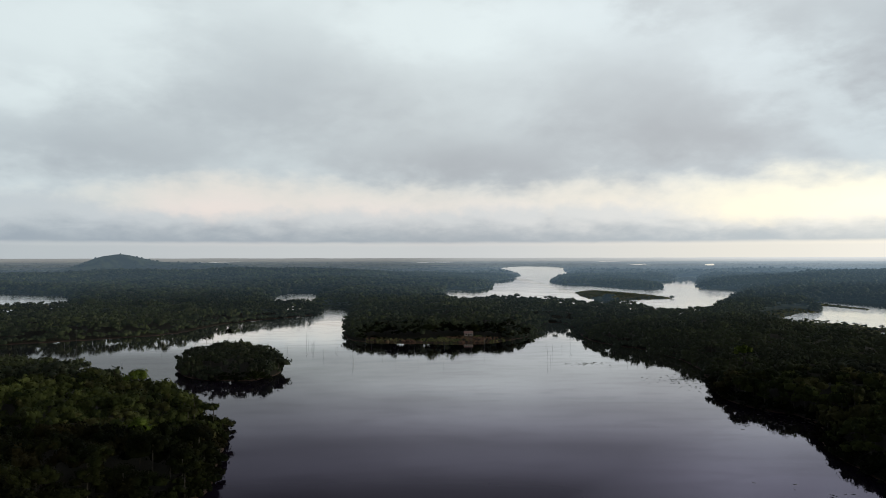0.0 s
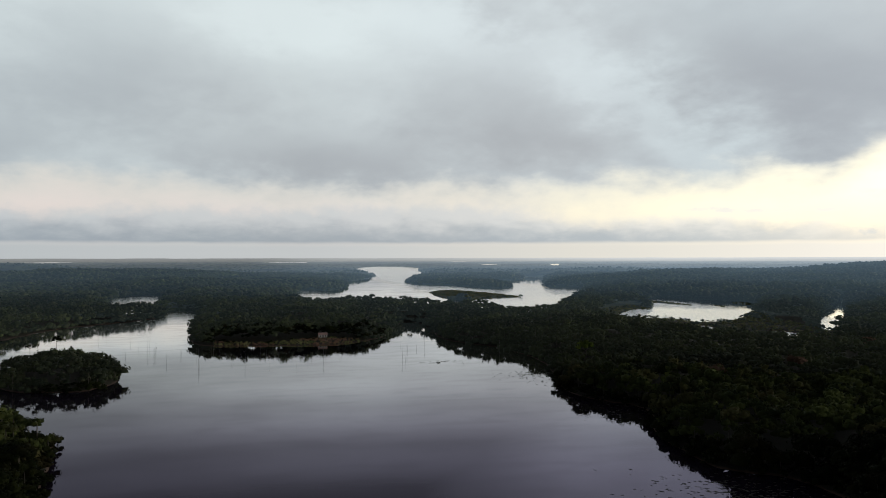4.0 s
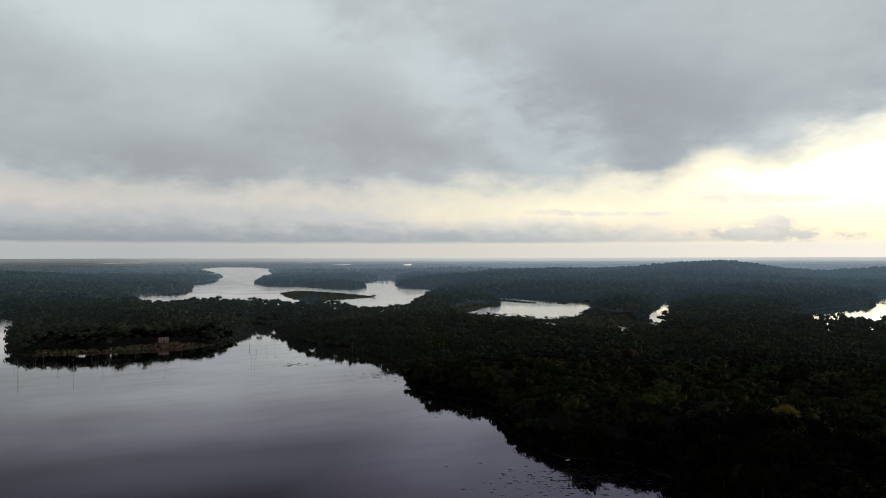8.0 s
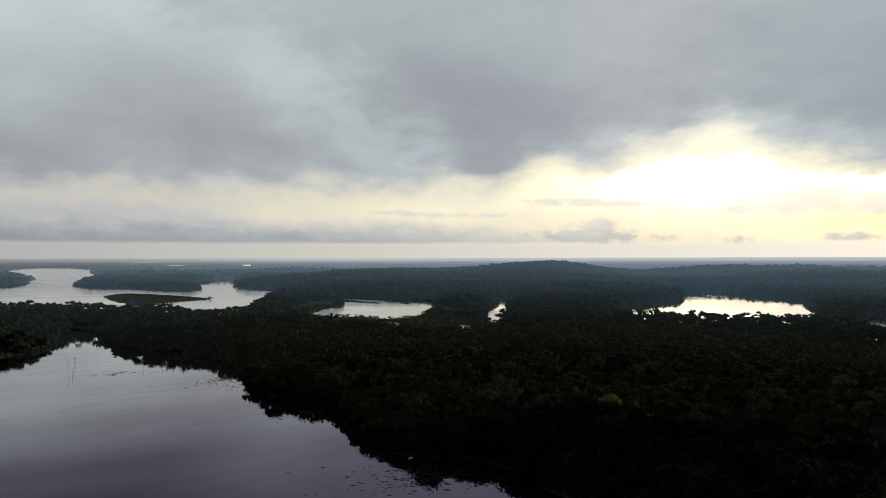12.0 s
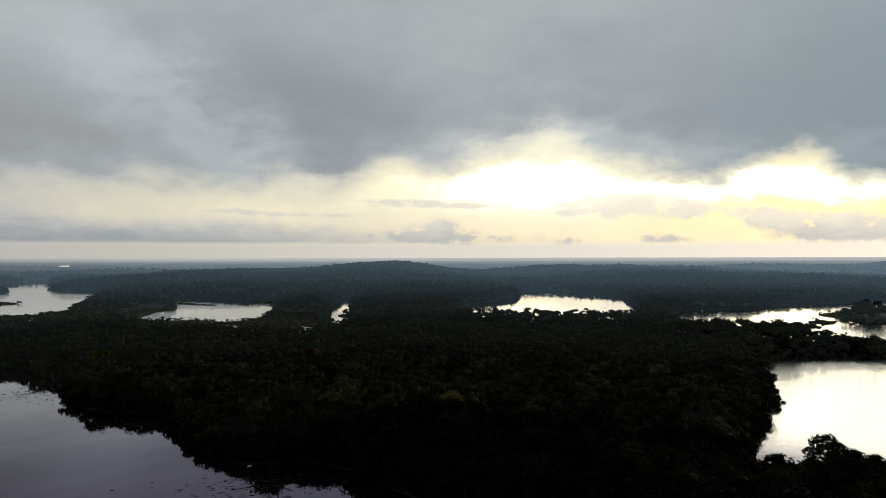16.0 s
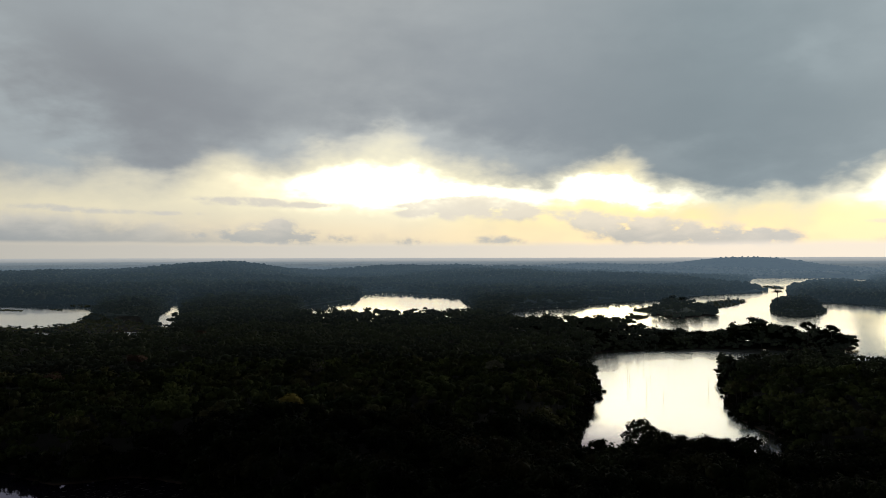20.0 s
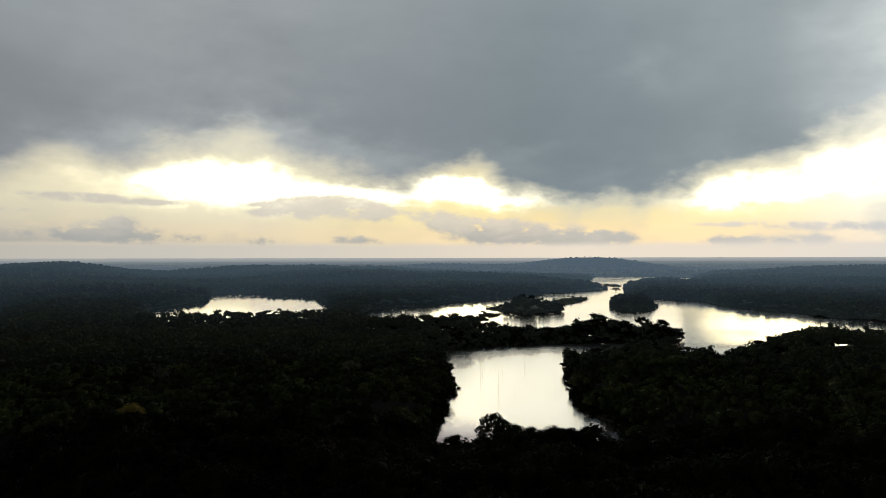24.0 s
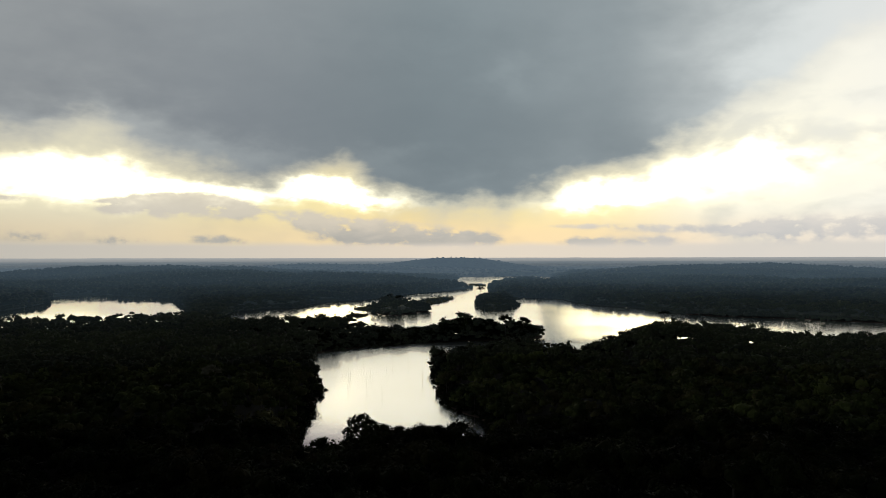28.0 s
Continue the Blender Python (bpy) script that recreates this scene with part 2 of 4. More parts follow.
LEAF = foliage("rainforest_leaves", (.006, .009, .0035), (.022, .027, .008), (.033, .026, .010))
# lighter copy for the middle wood: the lift of haze put into the colour
LEAF_MID_LIFTED = foliage("middle_wood_leaves_lightened", (.024, .036, .013), (.086, .100, .030), (.104, .086, .040))
LEAF_RUST = foliage("russet_leaves", (.10, .06, .04), (.16, .10, .07), (.12, .09, .06))
LEAF_PALE = foliage("pale_leaves", (.12, .125, .08), (.20, .19, .13), (.19, .16, .12))
LEAF_GOLD = foliage("golden_leaves", (.32, .25, .06), (.45, .36, .10), (.36, .28, .08))
LEAF_LIME = foliage("lime_leaves", (.10, .14, .02), (.16, .22, .04), (.16, .18, .04))


def bark(name, dark, light):
    m, nt, b = material(name)
    p = place_of(nt)
    nt.links.new(blend(grain(p, 3.0, 5.0, 0.6, nt=nt), dark, light, nt=nt), b.inputs["Base Color"])
    b.inputs["Roughness"].default_value = 0.9
    bumped(nt, b, grain(p, 9.0, 4.0, 0.6, nt=nt), 0.5, 0.05)
    return m


BARK = bark("grey_bark", (.05, .045, .035), (.16, .14, .115))
DEADWOOD = bark("weathered_deadwood", (.17, .16, .145), (.40, .38, .35))

# middle and far woods: haze painted in as bluish emission, rising with distance
HAZE_GLOW, nt, b = material("land_with_haze_glow")
p = place_of(nt)
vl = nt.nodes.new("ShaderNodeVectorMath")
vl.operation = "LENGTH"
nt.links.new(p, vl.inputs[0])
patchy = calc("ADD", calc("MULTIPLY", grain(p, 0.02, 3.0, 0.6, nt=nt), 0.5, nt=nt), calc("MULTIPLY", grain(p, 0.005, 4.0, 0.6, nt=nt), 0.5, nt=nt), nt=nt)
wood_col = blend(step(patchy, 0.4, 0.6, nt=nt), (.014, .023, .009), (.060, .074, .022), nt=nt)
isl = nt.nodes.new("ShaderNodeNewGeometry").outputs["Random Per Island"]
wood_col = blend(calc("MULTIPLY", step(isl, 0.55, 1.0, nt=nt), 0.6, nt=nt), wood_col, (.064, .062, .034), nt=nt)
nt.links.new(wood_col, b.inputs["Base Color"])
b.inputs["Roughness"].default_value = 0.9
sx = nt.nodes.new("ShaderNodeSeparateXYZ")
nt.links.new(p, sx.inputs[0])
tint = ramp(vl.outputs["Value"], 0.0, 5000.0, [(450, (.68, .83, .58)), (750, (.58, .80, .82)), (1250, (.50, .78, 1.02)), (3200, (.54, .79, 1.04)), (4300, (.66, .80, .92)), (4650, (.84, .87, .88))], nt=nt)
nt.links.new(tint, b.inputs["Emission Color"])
haze_strength = ramp(vl.outputs["Value"], 0.0, 5000.0, [(380, .0), (550, .0035), (900, .012), (1250, .026), (1700, .047), (2200, .070), (3000, .100), (4000, .14), (4400, .20), (4600, .28), (4800, .34)], nt=nt)
# the painted haze is stronger on the dawn side
nt.links.new(calc("MULTIPLY", haze_strength, calc("ADD", calc("MULTIPLY", step(sx.outputs[0], -400.0, 350.0, nt=nt), 0.42, nt=nt), calc("ADD", calc("MULTIPLY", step(sx.outputs[0], 300.0, 2500.0, nt=nt), 0.75, nt=nt), 0.64, nt=nt), nt=nt), nt=nt), b.inputs["Emission Strength"])

# tea-dark water: glassy in the sheltered lake, wind-rippled in the open eastern reaches
WATER, nt, b = material("dark_still_water")
p = place_of(nt)
b.inputs["Base Color"].default_value = (.018, .012, .025, 1)
b.inputs["Specular IOR Level"].default_value = 0.0
b.inputs["Roughness"].default_value = 0.4
sp = nt.nodes.new("ShaderNodeSeparateXYZ")
nt.links.new(p, sp.inputs[0])
wind = step(calc("ADD", sp.outputs[0], calc("MULTIPLY", grain(p, 0.008, 3.0, 0.6, nt=nt), 80.0, nt=nt), nt=nt), 270.0, 340.0, nt=nt)
wind = calc("MULTIPLY", wind, step(sp.outputs[0], 640.0, 560.0, nt=nt), nt=nt)
open_reach = calc("MULTIPLY", step(sp.outputs[0], 500.0, 640.0, nt=nt), step(sp.outputs[1], 520.0, 300.0, nt=nt), nt=nt)
calm = step(grain(p, 0.006, 3.0, 0.6, nt=nt, distort=0.5), 0.42, 0.62, nt=nt)
gloss = nt.nodes.new("ShaderNodeBsdfGlossy")
# far reaches lie open to the wind
off = nt.nodes.new("ShaderNodeVectorMath")
off.operation = "LENGTH"
nt.links.new(p, off.inputs[0])
link_in(nt, gloss.inputs["Roughness"], calc("ADD", calc("ADD", calc("MULTIPLY", calm, 0.04, nt=nt), 0.018, nt=nt), calc("MULTIPLY", wind, 0.2, nt=nt), nt=nt))
link_in(nt, gloss.inputs["Roughness"], calc("ADD", gloss.inputs["Roughness"].links[0].from_socket, calc("ADD", calc("MULTIPLY", open_reach, 0.085, nt=nt), calc("MULTIPLY", step(off.outputs["Value"], 620.0, 900.0, nt=nt), calc("ADD", calc("MULTIPLY", step(sp.outputs[0], 150.0, -50.0, nt=nt), 0.09, nt=nt), 0.012, nt=nt), nt=nt), nt=nt), nt=nt))
bumped(nt, gloss, grain(p, 0.35, 3.0, 0.55, nt=nt), 0.08, 0.25)
facing = nt.nodes.new("ShaderNodeLayerWeight").outputs["Facing"]
# reflection tinted by angle: mauve where steep, warm white at grazing
nt.links.new(blend(calc("MAXIMUM", wind, step(facing, 0.70, 0.86, nt=nt), nt=nt), (.86, .78, 1.0), (.97, .95, .93), nt=nt), gloss.inputs["Color"])
sheen = ramp(facing, 0.0, 1.0, [(0.0, .02), (.62, .02), (.68, .045), (.74, .16), (.79, .40), (.83, .68), (.87, .88), (.95, .98)], nt=nt)
mixer = nt.nodes.new("ShaderNodeMixShader")
# western arm: gloss cut by position to darken it, in place of ripples
dulled_west = calc("MULTIPLY", step(calc("ADD", sp.outputs[0], calc("MULTIPLY", grain(p, 0.012, 3.0, 0.6, nt=nt), 90.0, nt=nt), nt=nt), 110.0, -150.0, nt=nt), step(sp.outputs[1], 620.0, 480.0, nt=nt), nt=nt)
sheen = calc("MULTIPLY", sheen, calc("SUBTRACT", 1.0, calc("MULTIPLY", dulled_west, 0.62, nt=nt), nt=nt), nt=nt)
# river reflection lowered by position, to hold it below white
sheen = calc("MULTIPLY", sheen, calc("SUBTRACT", 1.0, calc("MULTIPLY", open_reach, 0.2, nt=nt), nt=nt), nt=nt)
# water under the eastern wood: reflection raised by position, to brighten it
bay_lift = calc("MULTIPLY", step(sp.outputs[0], 0.0, 110.0, nt=nt), step(sp.outputs[1], 520.0, 330.0, nt=nt), nt=nt)
sheen = calc("MAXIMUM", sheen, calc("MULTIPLY", bay_lift, ramp(facing, 0.5, 1.0, [(.55, .10), (.66, .17), (.74, .24), (.82, .5), (.9, .8)], nt=nt), nt=nt), nt=nt)
# long cat's-paws of wind over the northern reach
paw = grain(join(calc("MULTIPLY", sp.outputs[0], 0.006, nt=nt), calc("MULTIPLY", sp.outputs[1], 0.028, nt=nt), nt=nt), 1.0, 4.0, 0.6, nt=nt)
paw = calc("MULTIPLY", step(paw, 0.48, 0.62, nt=nt), step(sp.outputs[1], 640.0, 900.0, nt=nt), nt=nt)
sheen = calc("MULTIPLY", sheen, calc("SUBTRACT", 1.0, calc("MULTIPLY", paw, 0.12, nt=nt), nt=nt), nt=nt)
# reflection raised in the rippled belt, to brighten the eastern inlet
sheen = calc("MAXIMUM", sheen, calc("MULTIPLY", wind, step(facing, 0.58, 0.74, nt=nt), nt=nt), nt=nt)
# long lanes of faint ripples over the main lake
lane = grain(join(calc("MULTIPLY", sp.outputs[0], 0.03, nt=nt), calc("MULTIPLY", sp.outputs[1], 0.09, nt=nt), nt=nt), 1.0, 5.0, 0.62, nt=nt, distort=0.4)
lane = calc("MULTIPLY", step(lane, 0.45, 0.68, nt=nt), step(sp.outputs[0], 330.0, 260.0, nt=nt), nt=nt)
sheen = calc("MULTIPLY", sheen, calc("SUBTRACT", 1.0, calc("MULTIPLY", lane, 0.09, nt=nt), nt=nt), nt=nt)
nt.links.new(sheen, mixer.inputs[0])
nt.links.new(b.outputs[0], mixer.inputs[1])
# glassy patches between the wind ripples still mirror the shore
glassy = nt.nodes.new("ShaderNodeBsdfGlossy")
glassy.inputs["Roughness"].default_value = 0.03
glassy.inputs["Color"].default_value = (.97, .95, .93, 1)
layers = nt.nodes.new("ShaderNodeMixShader")
nt.links.new(calc("MULTIPLY", wind, 0.2, nt=nt), layers.inputs[0])
nt.links.new(gloss.outputs[0], layers.inputs[1])
nt.links.new(glassy.outputs[0], layers.inputs[2])
nt.links.new(layers.outputs[0], mixer.inputs[2])
nt.links.new(mixer.outputs[0], nt.nodes["Material Output"].inputs["Surface"])

# forest floor, clay bank, rough grass
GROUND, nt, b = material("forest_ground")
p = place_of(nt)
sp = nt.nodes.new("ShaderNodeSeparateXYZ")
nt.links.new(p, sp.inputs[0])
soil = blend(grain(p, 0.3, 5.0, 0.6, nt=nt), (.030, .026, .018), (.055, .048, .030), nt=nt)
clay = blend(grain(p, 0.5, 5.0, 0.65, nt=nt), (.080, .048, .034), (.175, .108, .077), nt=nt)
col = blend(step(calc("ADD", sp.outputs[2], calc("MULTIPLY", grain(p, 0.2, 4.0, nt=nt), 0.8, nt=nt), nt=nt), 0.9, 0.55, nt=nt), soil, clay, nt=nt)
nt.links.new(col, b.inputs["Base Color"])
b.inputs["Roughness"].default_value = 0.95
bumped(nt, b, grain(p, 1.2, 5.0, 0.6, nt=nt), 0.6, 0.3)

GRASS, nt, b = material("rough_grass")
p = place_of(nt)
sward = blend(step(grain(p, 0.12, 5.0, 0.65, nt=nt), 0.35, 0.65, nt=nt), (.12, .155, .05), (.25, .22, .09), nt=nt)
nt.links.new(blend(step(grain(p, 0.028, 3.0, 0.6, nt=nt), 0.44, 0.56, nt=nt), sward, (.27, .15, .10), nt=nt), b.inputs["Base Color"])
b.inputs["Roughness"].default_value = 0.9

REEDS, nt, b = material("olive_reeds")
p = place_of(nt)
nt.links.new(blend(step(grain(p, 0.05, 5.0, 0.65, nt=nt), 0.35, 0.65, nt=nt), (.085, .110, .042), (.20, .185, .085), nt=nt), b.inputs["Base Color"])
b.inputs["Roughness"].default_value = 0.9

LILY, nt, b = material("floating_leaves")
p = place_of(nt)
nt.links.new(blend(grain(p, 1.5, 4.0, 0.6, nt=nt), (.035, .045, .02), (.09, .085, .04), nt=nt), b.inputs["Base Color"])
b.inputs["Roughness"].default_value = 0.5


def plain(name, col, rough=0.7, vary=0.25, scale=2.0):
    m, nt, b = material(name)
    p = place_of(nt)
    nt.links.new(blend(grain(p, scale, 5.0, 0.6, nt=nt), tuple(c * (1 - vary) for c in col), tuple(min(1.0, c * (1 + vary)) for c in col), nt=nt), b.inputs["Base Color"])
    b.inputs["Roughness"].default_value = rough
    return m


WHITEWASH = plain("whitewashed_boards", (.72, .70, .66), 0.8, 0.12)
PINK_ROOF = plain("faded_pink_roof", (.62, .40, .36), 0.6, 0.2)
PALE_ROOF = plain("pale_sheet_roof", (.55, .55, .55), 0.45, 0.2)
DARK_WOOD = plain("dark_timber", (.08, .06, .045), 0.8, 0.3)
GLASS_DARK = plain("dark_window", (.02, .022, .025), 0.15, 0.1)


# ---- the plan of land and water, in metres from the first standpoint ----
def outline(text, rounds=2):
    """A closed shoreline through the corners given, with its corners rounded off."""
    p = np.array([[float(v) for v in w.split(",")] for w in text.split()])
    for _ in range(rounds):
        q = np.roll(p, -1, 0)
        p = np.stack([p * 0.75 + q * 0.25, p * 0.25 + q * 0.75], 1).reshape(-1, 2)
    return p


LAKES = [outline(s) for s in (
    "-96,188 -68,198 -80,256 -92,302 -88,282 -114,320 -188,398 -246,440 -288,456 -268,342 -360,428 -364,576 -346,588 -306,612 -286,624 -250,656 -244,708 -236,770 -198,820 -158,876 -162,942 -170,996 -140,996 -120,932 -98,688 -86,616 -68,590 -38,590 -2,582 32,580 66,608 86,654 104,750 126,776 134,724 122,596 138,564 154,540 158,514 166,480 158,422 146,378 138,350 146,322 164,308 138,256 138,228 138,210 154,200 158,178 144,112 118,62 76,14 54,-32 20,-110 -112,-134 -152,26",  # main lake
    "4,1388 32,1456 132,1740 136,2180 204,2290 338,2900 370,3790 424,5480 840,6690 1000,5750 770,4550 552,3090 334,2170 298,1850 392,1770 424,1570 488,1540 562,1830 552,2100 612,2330 684,2100 858,2590 940,2590 746,2040 578,1590 610,1590 696,1620 550,1304 344,896 278,776 260,794 252,854 218,912 170,980 130,1042 82,1076 12,1000",  # north channel
    "376,828 396,818 466,910 518,940 532,1038 614,1136 676,1070 718,1002 632,876 570,804 494,718 452,692 422,692 428,740 384,752",  # marsh lake
    "434,596 456,592 460,552 442,524 418,534 412,554",  # marsh pool
    "386,662 424,652 394,610 368,620",  # marsh ditch
    "492,592 654,782 754,870 898,1032 910,1020 510,574",  # east pond
    "800,664 882,684 934,690 1060,738 1256,868 1302,818 1264,718 1214,604 1046,514 940,448 704,332 690,385 646,428 612,472 594,492",  # east lake
    "892,380 970,334 960,296 1044,310 1132,284 1166,244 1272,224 1402,188 1500,140 1590,100 1680,102 1790,152 1900,254 2040,188 2150,162 2600,204 2690,94 2780,-180 2100,-96 2100,8 1910,54 1590,52 1386,40 1266,8 1234,-52 1202,-88 1096,-96 1046,-124 980,-184 894,-200 848,-254 828,-310 786,-390 740,-436 542,-316 572,-280 558,-206 622,-170 608,-110 486,-50 464,-22 584,8 454,44 536,66 436,54 370,44 316,30 302,14 246,12 254,28 252,50 234,72 224,80 296,94 362,104 420,126 504,154 534,128 574,76 584,54 600,8 610,-18 638,-26 638,-10 648,8 640,28 642,70 630,108 636,156 596,192 638,270",  # river
    "-1058,1452 -914,1446 -802,1376 -700,1330 -486,924 -556,880 -626,860",  # west lake
    "-273,1100 -321,1336 -314,1434 -254,1444 -221,1256 -189,1009 -214,934",  # west arm
    "-7030,20200 -6300,21970 -4190,14590 -4800,13790",  # far water a
    "-706,15630 266,18450 174,12050 -520,11490",  # far water b
    "4060,18390 5120,17750 3920,13590 2940,13320",  # far water c
    "2460,9310 2820,9770 2100,7310 1870,7040",  # far water d
    "3380,9040 3680,9510 2270,5940 2250,5940",  # far water e
    "-67,1199 -37,1182 -10,1325 7,1534 23,1619 66,1587 59,1408 22,1247 4,1149 -31,1121",  # inlet of the north channel
    "2501,116 2608,-45 2561,-170 1832,-91 2234,-93 2065,-19 1998,71",  # reach behind the point
    "1940,-748 1980,-790 1820,-726 1820,-702",  # right river
)]
ISLANDS = [outline(s) for s in (
    "258,1340 276,1470 329,1520 372,1425 408,1235 384,1212 324,1180 268,1140 254,1230",  # reed island
    "944,224 914,192 828,148 872,128 900,120 910,104 970,132 1040,158 1038,192 988,216",  # snag island
    "1042,150 1030,120 1208,96 1278,120 1154,160",  # spit island
    "1034,58 954,46 946,22 958,4 1038,-10 1120,-4 1178,26 1146,56",  # round island
    "806,218 792,198 832,208",  # bar a
    "816,202 826,174 860,178 866,208",  # bar b
    "1870,122 1750,78 1790,60 1910,100",  # far bar
    "-170,444 -150,412 -124,402 -106,406 -98,430 -114,480 -142,510 -174,498",  # tuft island
)]
BARS = [outline(s, 1) for s in (
    "557,1084 577,1054 577,934 556,985",
    "668,995 685,994 684,943 665,953",
    "463,942 479,943 484,895 466,902",
    "604,948 613,947 608,909 599,917",
)]  # reed bars in the marsh lake
ISLANDS += BARS
REACH = 90.0


def inside_by(poly, x, y):
    """How far inside an outline each place lies (outside: minus), up to REACH."""
    best = np.full(x.shape, -REACH)
    near = np.where((x > poly[:, 0].min() - REACH) & (x < poly[:, 0].max() + REACH) & (y > poly[:, 1].min() - REACH) & (y < poly[:, 1].max() + REACH))[0]
    for part_ in np.array_split(near, max(1, len(near) // 20000)):
        px, py = x[part_], y[part_]
        d2, odd = np.full(px.shape, 1e12), np.zeros(px.shape, bool)
        for (ax, ay), (bx, by) in zip(poly, np.roll(poly, -1, 0)):
            ex, ey = bx - ax, by - ay
            k = np.clip(((px - ax) * ex + (py - ay) * ey) / (ex * ex + ey * ey + 1e-9), 0, 1)
            d2 = np.minimum(d2, (px - ax - k * ex) ** 2 + (py - ay - k * ey) ** 2)
            if ay != by:
                odd ^= ((ay > py) != (by > py)) & (px < ex * (py - ay) / ey + ax)
        best[part_] = np.where(odd, 1, -1) * np.minimum(np.sqrt(d2), REACH)
    return best


def wob(x, y, size, seed=0.0):
    """Smooth unevenness between about -1 and 1."""
    s = np.zeros_like(x, dtype=float)
    for k, (a, f) in enumerate(((0.55, 1.0), (0.3, 2.1), (0.18, 4.3))):
        u, v = x / size * f + seed + k * 3.7, y / size * f - seed * 1.3 + k * 1.9
        s += a * np.sin(u * 1.9 + 1.3 * np.sin(v * 1.1 + k)) * np.cos(v * 1.7 + 1.1 * np.sin(u * 0.9 + 2 * k))
    return s


def dry(x, y):
    """Metres from the nearest shore: plus on land, minus on water."""
    wet = np.full(x.shape, -REACH)
    for lake in LAKES:
        wet = np.maximum(wet, inside_by(lake, x, y))
    for isle in ISLANDS:
        wet = np.minimum(wet, -inside_by(isle, x, y))
    far = np.clip(np.hypot(x, y) / 900.0, 0.5, 2.0)
    return -wet + wob(x, y, 22.0) * 2.0 * far + wob(x, y, 7.0, 4.0) * 0.7


# hills: place, height, reach along and across, turn
HILLS = ((-1750, 3700, 78, 150, 300, 0), (-1400, 3900, 42, 420, 300, 0), (1530, 1560, 43, 420, 240, 40), (1050, 1750, 20, 420, 300, 20), (1900, 1050, 20, 520, 250, 60), (4100, 330, 68, 260, 420, 0), (3600, 900, 30, 500, 700, 0), (2700, -760, 26, 420, 500, 0),
         (2600, 1300, 22, 700, 500, 45), (2500, -900, 18, 600, 500, 0), (500, 2900, 22, 500, 300, 0), (1400, 2600, 20, 500, 400, 0), (-700, 2200, 22, 600, 300, 0), (40, 760, 6, 60, 90, 0), (300, 500, 8, 90, 120, 0), (640, -120, 10, 70, 70, 0), (492, -85, 20, 50, 40, 0), (575, 190, 15, 60, 60, 0))


def rise(x, y):
    z = np.zeros_like(x, dtype=float)
    for hx, hy, h, ra, rb, turn in HILLS:
        c, s = math.cos(radians(turn)), math.sin(radians(turn))
        u, v = ((x - hx) * c + (y - hy) * s) / ra, (-(x - hx) * s + (y - hy) * c) / rb
        z += h * np.exp(-(u * u + v * v))
    d = np.hypot(x, y)
    side = np.clip(np.maximum(-60 - x + y * .02, x - 520) / 200.0, 0, 1)
    z += np.clip((wob(x, y, 420.0, 2.0) + 0.25) * np.maximum(np.clip((d - 1400) / 150.0, 0, 12), side * np.clip((d - 1000) / 45.0, 0, 13)), 0, 30)
    z += np.clip((d - 20000) / 20000.0, 0, 6) * 36 * (1 + .2 * wob(x, y, 5200.0, 3.0))
    return z


def level(x, y, d=None):
    """Height of the ground."""
    d = dry(x, y) if d is None else d
    bank = np.where(d > 0, np.minimum(d * 0.5, 0.9) + np.clip((d - 4) * 0.06, 0, 1.8), np.maximum(d * 0.4, -4.0))
    return bank + rise(x, y) * np.clip((d - 3) / 80.0, 0, 1)


NEAR, RIM = 2600.0, 4850.0


def settle(x, y, z):
    """Draws the country beyond NEAR together towards a rim, so that the far distance fits in reach; it keeps every sight line from above the lake."""
    d = np.hypot(x, y) + 1e-9
    r = np.where(d > NEAR, NEAR + (RIM - NEAR) * (1 - NEAR / np.maximum(d, NEAR)), d)
    k = r / d
    return x * k, y * k, EYE + (z - EYE) * k


def mesh_of(name, verts, faces, mat, smooth=False):
    """A mesh from arrays: faces all of one size."""
    me = bpy.data.meshes.new(name)
    nv, nf, w = len(verts), len(faces), faces.shape[1]
    me.vertices.add(nv)
    me.vertices.foreach_set("co", np.asarray(verts, np.float32).ravel())
    me.loops.add(nf * w)
    me.loops.foreach_set("vertex_index", np.asarray(faces, np.int32).ravel())
    me.polygons.add(nf)
    me.polygons.foreach_set("loop_start", np.arange(0, nf * w, w, dtype=np.int32))
    me.polygons.foreach_set("loop_total", np.full(nf, w, np.int32))
    if smooth:
        me.polygons.foreach_set("use_smooth", np.ones(nf, bool))
    me.materials.append(mat)
    me.update(calc_edges=True)
    me.validate()
    return me


def rings(angles, radii):
    a, r = np.meshgrid(np.radians(angles), radii)
    n, m = a.shape
    i, j = np.meshgrid(np.arange(n - 1), np.arange(m), indexing="ij")
    k = (j + 1) % m
    quads = np.stack([i * m + j, (i + 1) * m + j, (i + 1) * m + k, i * m + k], -1).reshape(-1, 4)
    return (np.sin(a) * r).ravel(), (np.cos(a) * r).ravel(), quads[:, ::-1]


angles = np.concatenate([np.arange(-42, 127, 0.36), np.arange(127, 318, 4.0)])
radii = np.concatenate([[2, 20, 40, 60], np.geomspace(80, 26000, 300), [34000, 48000, 75000, 140000]])
MARSH = outline("400,890 480,946 610,844 520,692 504,560 340,402 310,432 284,468 278,544 276,614")
gx, gy, quads = rings(angles, radii)
gz = level(gx, gy)
ground = new("ground", mesh_of("ground", np.stack(settle(gx, gy, gz), 1), quads, GROUND, True))
# beyond 900 m the ground carries the painted haze too
ground.data.materials.append(HAZE_GLOW)
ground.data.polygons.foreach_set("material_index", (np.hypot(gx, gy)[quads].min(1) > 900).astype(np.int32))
tagged(ground, "dark forest soil with clay banks along the shore", "ground", kind="structure")
